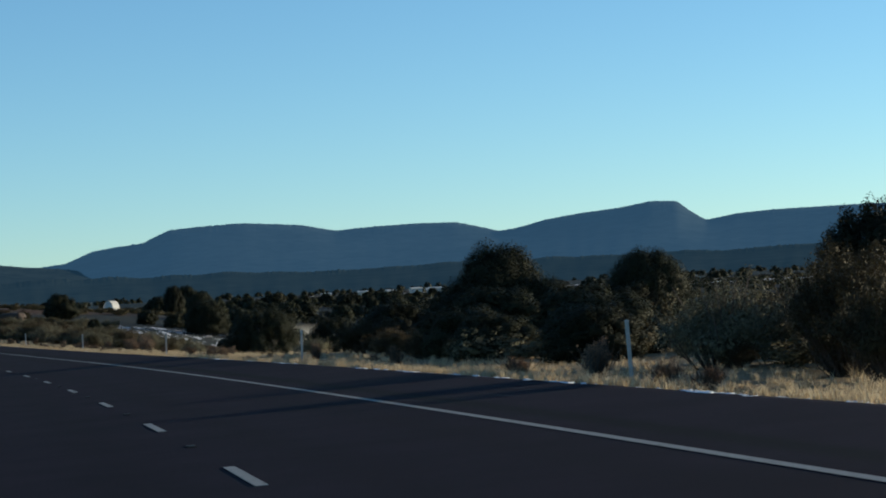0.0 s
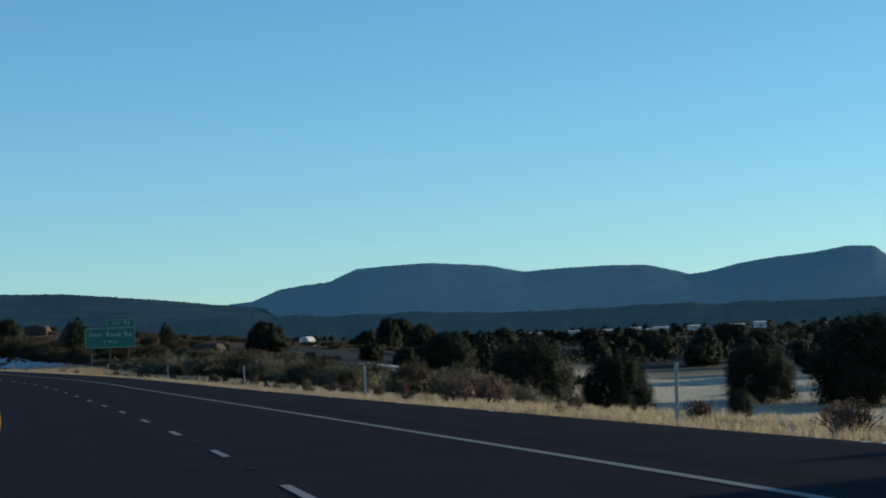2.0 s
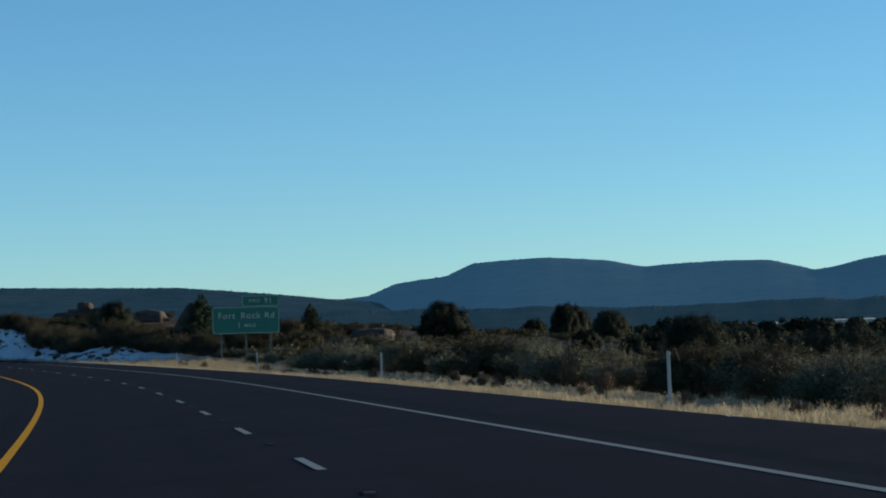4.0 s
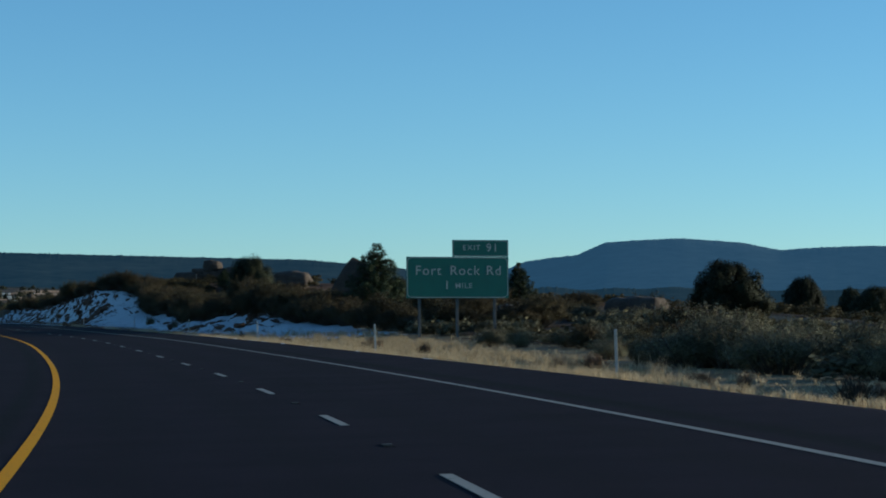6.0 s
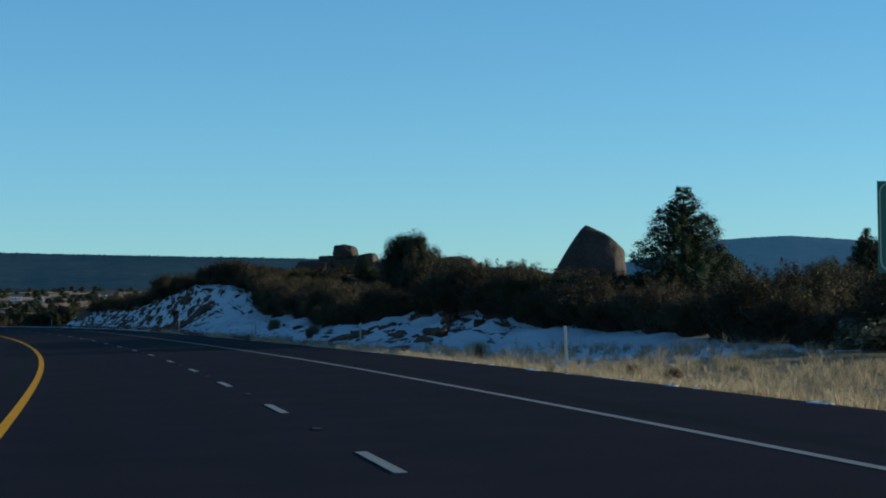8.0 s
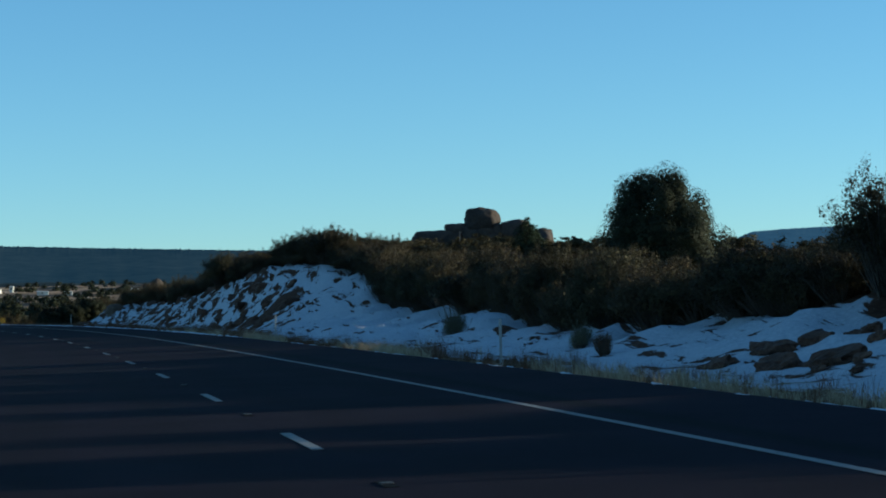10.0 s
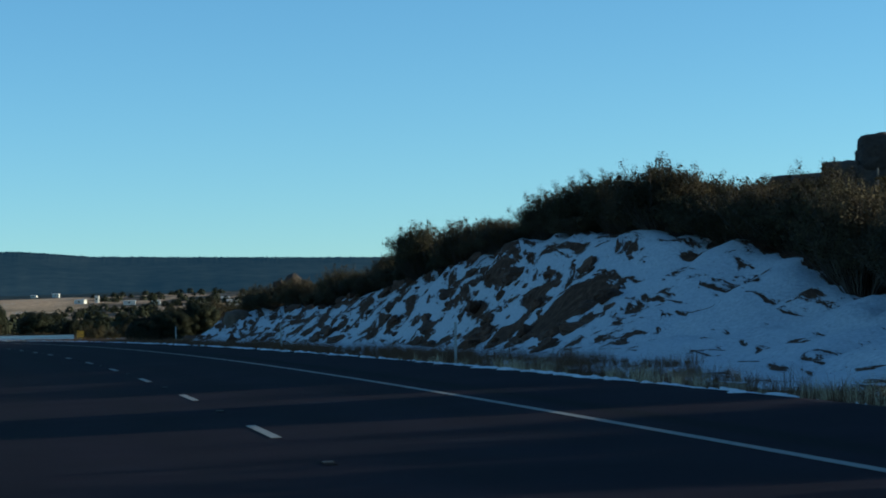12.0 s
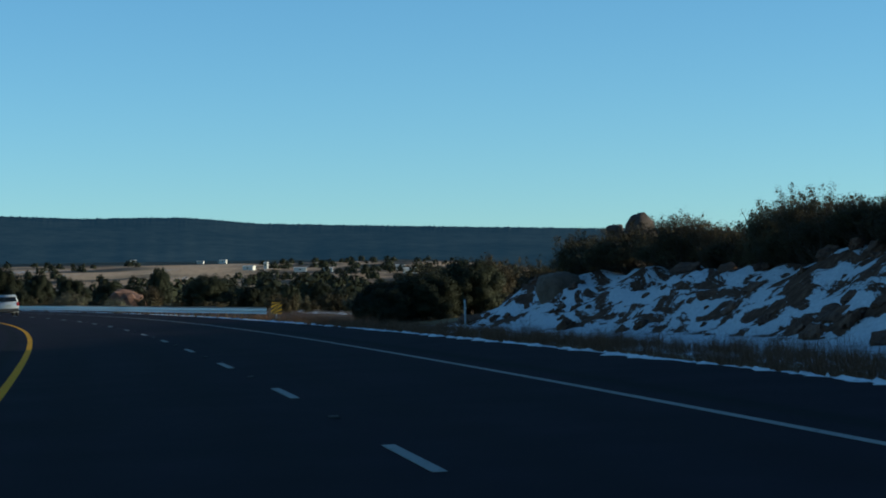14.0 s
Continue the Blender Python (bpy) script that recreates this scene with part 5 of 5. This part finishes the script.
grass("verge_grass", 17800, verge, (0.10, 0.27), 20, "tufts of pale dry grass along the asphalt edge", 1)
BROWN_GRASS = leafy("brown_grass", (0.085, 0.047, 0.027), (0.23, 0.135, 0.080), 0.4)
grass("cut_grass", 17000, cut_verge, (0.18, 0.50), 19, "brown dry grass at the foot of the snowy bank", 5, 0.004, BROWN_GRASS)
grass("meadow_grass", 9500, meadow, (0.16, 0.50), 24, "tall straw-coloured dry grass below the sign", 2)
def near_verge(rng, n):
    """Thick straw between the asphalt and the brush."""
    s, lat = rng.uniform(0, 345, n), 8.2 + 5.6 * rng.rand(n) ** 1.3
    keep = rng.rand(n) < np.interp(s, [0, 140, 200, 345], [1, 0.9, 0.6, 0.4]) * np.clip(0.75 + 0.8 * wavy(s, lat * 2, 8, 36), 0, 1)
    return s[keep], lat[keep], 0.6 + 0.8 * rng.rand(keep.sum()) ** 2


def field(rng, n):
    """Bleached grass of the open field."""
    s, lat = rng.uniform(150, 345, n), rng.uniform(32, 118, n)
    keep = (lat * 3.2 + 95 - s > 0) & (rng.rand(n) < 0.75 + 0.5 * wavy(s, lat, 14, 46))
    return s[keep], lat[keep], 0.6 + 0.6 * rng.rand(keep.sum())


grass("field_grass", 16000, field, (0.18, 0.36), 9, "bleached dry grass of the open field", 9, 0.014)
grass("straw_verge", 8000, near_verge, (0.10, 0.26), 24, "thick pale straw between the asphalt and the brush", 7)
grass("flat_grass", 9000, flats, (0.10, 0.26), 14, "sparse dry grass between the sagebrush", 3)


# ---- snow crust left at the asphalt edge ----
def snow_crust():
    rng = np.random.RandomState(4)
    V, Q = [], []
    n = 0
    for i in range(4200):
        s = rng.uniform(0, 800)
        if rng.rand() > np.interp(s, [0, 80, 100, 260, 350, 380, 600, 800], [0.85, 0.7, 0.06, 0.06, 0.35, 0.7, 0.8, 0.8]) * (0.6 + 0.8 * math.sin(s * 0.21) ** 2):
            continue
        lat = 6.92 + abs(rng.normal(0, 0.30))
        L, W, T = rng.uniform(0.1, 1.2) * rng.uniform(0.3, 1), rng.uniform(0.03, 0.20), rng.uniform(0.008, 0.030)
        if s > 450:
            W, T = W * 1.8, T * 2.2
        k = 13
        a = np.linspace(0, math.tau, k, endpoint=False)
        rr = rng.uniform(0.45, 1.25, k)
        side = lat + np.sin(a) * W * rr
        lo, hi, c = along(s + np.cos(a) * L * rr, side), along(s + np.cos(a) * L * rr * 0.7, lat + np.sin(a) * W * rr * 0.7), along(s, lat)
        zl = np.where(side < 6.9, lo[:, 2], terrain(lo[:, 0], lo[:, 1]))
        lo[:, 2], hi[:, 2], c[2] = zl - 0.01, zl + T * rng.uniform(0.5, 1.0, k), zl.mean() + T
        V += [lo, hi, c[None]]
        for j in range(k):
            Q.append((n + j, n + (j + 1) % k, n + k + (j + 1) % k, n + k + j))
            Q.append((n + k + j, n + k + (j + 1) % k, n + 2 * k))
        n += 2 * k + 1
    me = mesh_from("snow_crust", np.concatenate(V), Q, SNOW, True)
    return tagged(new("snow_crust", me), "broken crusts of old snow along the asphalt edge", "snow", kind="stuff")


snow_crust()



# ---- guardrail beyond the cut ----
YELLOW = plain("marker_yellow", (0.42, 0.24, 0.01), (0.52, 0.31, 0.02), 4.0, 0.5)
BLACK = plain("marker_black", (0.012, 0.012, 0.012), (0.025, 0.025, 0.025), 4.0, 0.6)
TIMBER = plain("weathered_timber", (0.035, 0.028, 0.022), (0.085, 0.068, 0.052), 5.0, 0.9, bump=0.4)


def guardrail():
    rail = new("guardrail")
    s = np.arange(624, 800, 1.9)
    lat = 9.3 + 2.6 * (1 - smooth(s, 622, 655))
    prof = [(-0.04, 0.36), (0.04, 0.41), (0.04, 0.49), (-0.03, 0.565), (0.04, 0.64), (0.04, 0.72), (-0.04, 0.79)]
    p0 = along(s, lat)
    zg = terrain(p0[:, 0], p0[:, 1])
    V = []
    for dl, dz in prof:
        p = along(s, lat + dl - 0.14)
        p[:, 2] = zg + dz
        V.append(p)
    V = np.array(V).transpose(1, 0, 2)
    n, m = V.shape[:2]
    i = np.arange(n * m).reshape(n, m)
    q = np.stack([i[:-1, :-1], i[:-1, 1:], i[1:, 1:], i[1:, :-1]], -1).reshape(-1, 4)
    part("beam", mesh_np("beam", V.reshape(-1, 3), q, GALV, True), None, rail, "galvanised corrugated steel beam")
    bm = bmesh.new()
    box(bm, -0.075, 0.075, -0.08, 0.08, -0.3, 0.74, 0.008)
    post_mesh = bpy.data.meshes.new("guardrail_post")
    bm.to_mesh(post_mesh)
    bm.free()
    post_mesh.materials.append(TIMBER)
    for k in range(0, n):
        ob = new("guardrail_post", post_mesh)
        ob.parent = rail
        ob.matrix_basis = Matrix.Translation((*along(s[k], lat[k] + 0.08)[:2], zg[k])) @ Euler((0, 0, float(np.interp(s[k], ST, HEAD)))).to_matrix().to_4x4()
    return tagged(rail, "long galvanised steel guardrail on timber posts along the curve", "guardrail")


guardrail()


def object_marker():
    """Square plate with slanting black and yellow stripes at the rail's end."""
    mark = new("object_marker")
    bm = bmesh.new()
    box(bm, -0.36, 0.36, 0, 0.006, 0.42, 1.14)
    part("plate", bm, YELLOW, mark, "yellow plate")
    for k in (-2, -1, 0, 1, 2):
        bm = bmesh.new()
        pts = []
        c = k * 0.29
        for t, w in ((-0.36, -0.07), (0.36, -0.07), (0.36, 0.07), (-0.36, 0.07)):
            pts.append((t, max(-0.36, min(0.36, t + c + w))))
        if abs(pts[0][1] - pts[3][1]) + abs(pts[1][1] - pts[2][1]) < 0.02:
            bm.free()
            continue
        bm.faces.new([bm.verts.new((x, -0.004, 0.78 + z)) for x, z in pts])
        bmesh.ops.solidify(bm, geom=bm.faces[:], thickness=0.002)
        part("stripe", bm, BLACK, mark, "black slanting stripe")
    bm = bmesh.new()
    box(bm, -0.04, 0.04, 0.008, 0.05, -0.3, 1.1)
    part("post", bm, GALV, mark)
    return tagged(mark, "yellow and black striped marker at the guardrail end", "sign")


om = object_marker()
om.matrix_basis = Matrix.Translation(spot(621.5, 11.95)) @ Euler((0, 0, 0.30)).to_matrix().to_4x4() @ Matrix.Diagonal((0.86, 1, 0.95, 1))


# ---- silver sport utility car ----
CAR_SILVER = plain("car_silver", (0.30, 0.31, 0.33), (0.36, 0.37, 0.39), 2.0, 0.28, 0.3, spec=0.6)
CAR_GLASS = plain("car_glass", (0.010, 0.012, 0.014), (0.014, 0.016, 0.018), 2.0, 0.06, spec=0.8)
TYRE = plain("tyre_rubber", (0.010, 0.010, 0.010), (0.02, 0.02, 0.02), 9.0, 0.9)
RED = plain("tail_lamp_red", (0.22, 0.006, 0.006), (0.30, 0.010, 0.010), 6.0, 0.25, spec=0.6)


def car():
    """Estate-bodied car, 4.7 m long, nose along +y."""
    ob = new("car")
    # outline from the side: y, z lower and z upper by station, and half width at sill and roof
    bm = bmesh.new()
    stations = [(-2.32, 0.42, 0.98, 0.80, 0.78), (-2.26, 0.32, 1.12, 0.87, 0.84), (-1.9, 0.28, 1.13, 0.91, 0.88), (-0.6, 0.27, 1.10, 0.92, 0.89), (0.8, 0.27, 1.08, 0.92, 0.88), (1.55, 0.28, 1.02, 0.90, 0.84), (2.2, 0.34, 0.86, 0.84, 0.74), (2.36, 0.44, 0.72, 0.74, 0.66)]
    rings = []
    for y, z0, z1, w0, w1 in stations:
        zm = z0 + (z1 - z0) * 0.55
        rings.append([bm.verts.new(v) for v in ((-w0 * 0.94, y, z0), (-w0, y, zm), (-w1, y, z1), (w1, y, z1), (w0, y, zm), (w0 * 0.94, y, z0))])
    for a, b in zip(rings, rings[1:]):
        for k in range(6):
            bm.faces.new((a[k], a[(k + 1) % 6], b[(k + 1) % 6], b[k]))
    bm.faces.new(rings[0][::-1])
    bm.faces.new(rings[-1])
    bmesh.ops.bevel(bm, geom=bm.edges[:], offset=0.03, segments=2, affect="EDGES")
    part("body", bm, CAR_SILVER, ob, "silver painted body", True)
    bm = bmesh.new()
    prof = [(-2.20, 1.10), (-1.98, 1.62), (-1.6, 1.71), (0.1, 1.70), (0.45, 1.64), (1.15, 1.08)]
    lo = []
    for s_ in (-1, 1):
        lo.append([bm.verts.new((s_ * (0.86 - 0.30 * max(0, z - 1.1)), y, z)) for y, z in prof])
    for k in range(len(prof) - 1):
        bm.faces.new((lo[0][k], lo[1][k], lo[1][k + 1], lo[0][k + 1]))
    bm.faces.new(lo[0])
    bm.faces.new(lo[1][::-1])
    bm.faces.new((lo[0][0], lo[0][-1], lo[1][-1], lo[1][0]))
    bmesh.ops.bevel(bm, geom=bm.edges[:], offset=0.035, segments=2, affect="EDGES")
    part("cabin", bm, CAR_SILVER, ob, "silver roof and pillars", True)
    bm = bmesh.new()
    vs = [bm.verts.new(v) for v in ((-0.72, -2.185, 1.17), (0.72, -2.185, 1.17), (0.64, -2.035, 1.54), (-0.64, -2.035, 1.54))]
    bm.faces.new(vs)
    bmesh.ops.solidify(bm, geom=bm.faces[:], thickness=-0.02)
    part("rear_window", bm, CAR_GLASS, ob, "dark rear window")
    for s_ in (-1, 1):
        for y0, y1, y2, y3 in ((-1.85, -0.95, -1.0, -1.72), (-0.88, 0.0, 0.0, -0.88), (0.07, 0.88, 0.50, 0.07)):
            bm = bmesh.new()
            bm.faces.new([bm.verts.new((s_ * (0.868 - 0.30 * (z - 1.1)), y, z)) for y, z in ((y0, 1.16), (y1, 1.16), (y2, 1.58), (y3, 1.58))])
            bmesh.ops.solidify(bm, geom=bm.faces[:], thickness=0.012)
            part("side_window", bm, CAR_GLASS, ob, "dark side window")
        bm = bmesh.new()
        box(bm, s_ * 0.78 - 0.09, s_ * 0.78 + 0.09, -2.34, -2.22, 0.82, 1.10, 0.02)
        part("tail_lamp", bm, RED, ob, "red tail lamp")
        for y in (-1.42, 1.42):
            bm = bmesh.new()
            bmesh.ops.create_cone(bm, cap_ends=True, segments=28, radius1=0.35, radius2=0.35, depth=0.23, matrix=Matrix.Translation((s_ * 0.80, y, 0.35)) @ Euler((0, radians(90), 0)).to_matrix().to_4x4())
            bmesh.ops.bevel(bm, geom=[e for e in bm.edges if len(e.link_faces) == 2 and e.calc_face_angle(0) > 1], offset=0.03, segments=2, affect="EDGES")
            wheel = part("wheel", bm, TYRE, ob, "black tyre", True)
            bm = bmesh.new()
            bmesh.ops.create_cone(bm, cap_ends=True, segments=20, radius1=0.22, radius2=0.20, depth=0.03, matrix=Matrix.Translation((s_ * 0.92, y, 0.35)) @ Euler((0, radians(90 * s_), 0)).to_matrix().to_4x4())
            part("rim", bm, GALV, wheel, "alloy rim")
        bm = bmesh.new()
        box(bm, s_ * 0.98 - 0.09, s_ * 0.98 + 0.09, 0.62, 0.72, 1.08, 1.22, 0.02)
        part("side_mirror", bm, CAR_SILVER, ob)
    bm = bmesh.new()
    box(bm, -0.84, 0.84, -2.40, -2.24, 0.36, 0.60, 0.03)
    part("rear_bumper", bm, BLACK, ob, "dark rear bumper")
    bm = bmesh.new()
    box(bm, -0.26, 0.26, -2.345, -2.325, 0.78, 0.92)
    part("number_plate", bm, SIGN_WHITE, ob, "pale blank number plate")
    return tagged(ob, "silver-grey sport utility car on the carriageway", "car")


suv = car()
suv.matrix_basis = Matrix.Translation(along(672, -0.3, 0.01)) @ Euler((0.016, -0.03, float(np.interp(672, ST, HEAD)))).to_matrix().to_4x4()


# ---- far buildings ----
WALL_WHITE = plain("pale_wall", (0.42, 0.40, 0.37), (0.55, 0.53, 0.49), 0.6, 0.8)
ROOF_GREY = plain("metal_roof", (0.30, 0.29, 0.28), (0.46, 0.45, 0.43), 0.5, 0.6)


def house(x, y, wide, deep, high, roof, turn, label, sink=0.3):
    ob = new("house")
    bm = bmesh.new()
    box(bm, -wide / 2, wide / 2, -deep / 2, deep / 2, -1.5, high)
    part("wall", bm, WALL_WHITE, ob, "pale walls")
    bm = bmesh.new()
    e = 0.35
    v = [bm.verts.new(p) for p in ((-wide / 2 - e, -deep / 2 - e, high), (wide / 2 + e, -deep / 2 - e, high), (wide / 2 + e, deep / 2 + e, high), (-wide / 2 - e, deep / 2 + e, high),
                                   (-wide / 2 - e, 0, high + roof), (wide / 2 + e, 0, high + roof))]
    for f in ((0, 1, 5, 4), (2, 3, 4, 5), (0, 4, 3), (1, 2, 5), (3, 2, 1, 0)):
        bm.faces.new([v[k] for k in f])
    part("roof", bm, ROOF_GREY if roof > 0.6 else WALL_WHITE, ob)
    n = max(1, int(wide // 4))
    for k in range(n):
        bm = bmesh.new()
        cx = -wide / 2 + wide * (k + 0.5) / n
        box(bm, cx - 0.5, cx + 0.5, -deep / 2 - 0.03, -deep / 2 + 0.05, high * 0.4, high * 0.8)
        part("window", bm, CAR_GLASS, ob)
    z = float(terrain(np.array([x]), np.array([y]))[0])
    ob.matrix_basis = Matrix.Translation((x, y, z - sink + 0.3)) @ Euler((0, 0, radians(turn))).to_matrix().to_4x4()
    return tagged(ob, label, "house", "far houses")


house(-859, 2744, 7.0, 5.0, 1.9, 0.3, 15, "low white building in the far settlement")
house(-371, 1582, 6.5, 4.0, 1.9, 0.4, 12, "long low white building in the far settlement")
house(-357, 1586, 4.5, 3.5, 1.8, 0.3, 10, "low white building in the far settlement")
house(-623, 2291, 6.0, 4.0, 2.4, 0.6, 0, "low white building in the far settlement")
house(-655, 2330, 5.5, 4.0, 1.8, 0.4, 0, "long low white building in the far settlement")
house(-425, 1711, 2.2, 2.0, 3.6, 0.4, 0, "small white tower-like shed on the far meadow")
house(-330, 1640, 4.5, 3.5, 1.9, 0.6, 10, "low pale house in the far settlement")
house(-300, 1520, 6.0, 4.0, 2.2, 0.6, 18, "low pale house in the far settlement")
house(-415, 1640, 6.0, 4.0, 2.2, 0.6, -8, "low pale house beside the far meadow")
house(23, 1624, 2.0, 1.4, 2.2, 0.2, 0, "small white house on the wooded slope")
house(133, 887, 3.1, 3.0, 2.8, 0.5, 10, "low pale house beyond the snowy plain")
house(145, 895, 4.5, 3.3, 2.8, 0.5, 10, "low pale house beyond the snowy plain")
house(167, 890, 4.1, 3.1, 2.8, 0.5, 10, "low pale house beyond the snowy plain")
house(181, 878, 5.2, 3.9, 2.3, 0.5, 10, "low pale house beyond the snowy plain")
house(188, 871, 4.1, 3.1, 2.8, 0.5, 10, "low pale house beyond the snowy plain")
house(118, 980, 4.3, 3.1, 2.8, 0.5, -10, "low pale house beyond the snowy plain")
house(136, 990, 4.3, 3.1, 2.8, 0.5, -10, "low pale house beyond the snowy plain")
house(152, 895, 4.6, 3.6, 2.2, 0.5, -10, "low pale house beyond the snowy plain")
house(135, 790, 4.4, 3.6, 2.0, 0.5, -10, "low pale house beyond the snowy plain")


def arched_shed(x, y, wide, high, turn):
    ob = new("arched_shed")
    bm = bmesh.new()
    rings = []
    for yy in (-1.7, 1.7):
        rings.append([bm.verts.new((wide / 2 * math.cos(a), yy, high * math.sin(a) - (0.4 if k in (0, 12) else 0))) for k, a in enumerate(np.linspace(0, math.pi, 13))])
    for k in range(12):
        bm.faces.new((rings[0][k], rings[0][k + 1], rings[1][k + 1], rings[1][k]))
    part("arched_roof", bm, WALL_WHITE, ob, "white arched roof", True)
    bm = bmesh.new()
    bm.faces.new([bm.verts.new((v[0], -1.66, v[1])) for v in [(wide / 2 * 0.97 * math.cos(a), high * 0.97 * math.sin(a) - 0.02) for a in np.linspace(0, math.pi, 13)]])
    part("end_wall", bm, ROOF_GREY, ob, "grey end wall")
    z = float(terrain(np.array([x]), np.array([y]))[0])
    ob.matrix_basis = Matrix.Translation((x, y, z)) @ Euler((0, 0, radians(turn))).to_matrix().to_4x4()
    return tagged(ob, "white arched-roof shed among the junipers", "shed")


arched_shed(18.8, 856.0, 6.0, 3.8, -50)


# ---- fence posts of the right of way ----
def fence_post():
    bm = bmesh.new()
    box(bm, -0.025, 0.025, -0.03, 0.03, -0.4, 1.35, 0.006)
    box(bm, -0.05, 0.05, -0.005, 0.005, -0.4, 1.35)
    return tagged(part("fence_post", bm, POST_STEEL), "thin weathered steel fence post", "fence post", "right of way fence")


fp = fence_post()
for k, (s, lat) in enumerate(((203, 29.5), (227, 29.5), (252, 30), (277, 30), (302, 30.4), (327, 30), (503, 32), (512, 31.5), (521, 31))):
    m = Matrix.Translation(spot(s, lat)) @ Euler((radians(rand.uniform(-4, 4)), radians(rand.uniform(-4, 4)), 0.3)).to_matrix().to_4x4()
    if k:
        copy_thing(fp, m)
    else:
        fp.matrix_basis = m


# ---- snow banked beside the median shoulder ----
def snow_bank(s, lat, length, wide, high, seed):
    rng = np.random.RandomState(seed)
    k, rows = 22, 6
    V = []
    for j in range(rows):
        f = j / (rows - 1)
        a = np.linspace(0, math.tau, k, endpoint=False)
        rr = (1 - f) ** 0.6 * (1 + 0.18 * np.sin(a * 3 + seed) + 0.1 * rng.normal(size=k))
        p = along(s + np.cos(a) * length / 2 * rr, lat + np.sin(a) * wide / 2 * rr)
        p[:, 2] = terrain(p[:, 0], p[:, 1]) - 0.05 + high * f + rng.normal(0, 0.03, k) * (f > 0)
        V.append(p)
    V = np.array(V)
    i = np.arange(rows * k).reshape(rows, k)
    q = np.stack([i[:-1], np.roll(i[:-1], -1, 1), np.roll(i[1:], -1, 1), i[1:]], -1).reshape(-1, 4)
    ob = new("snow_bank", mesh_np("snow_bank", V.reshape(-1, 3), q, SNOW, True))
    return tagged(ob, "low bank of old ploughed snow beside the median shoulder", "snow bank", "ploughed snow banks")


for k, (s, lat, length, wide, high) in enumerate(((318, -6.95, 6.0, 1.1, 0.30), (328, -7.0, 7.0, 1.2, 0.40), (340, -6.95, 8.0, 1.2, 0.42), (352, -6.9, 9.0, 1.2, 0.40), (364, -7.0, 6.0, 1.2, 0.35))):
    snow_bank(s, lat, length, wide, high, k + 3)
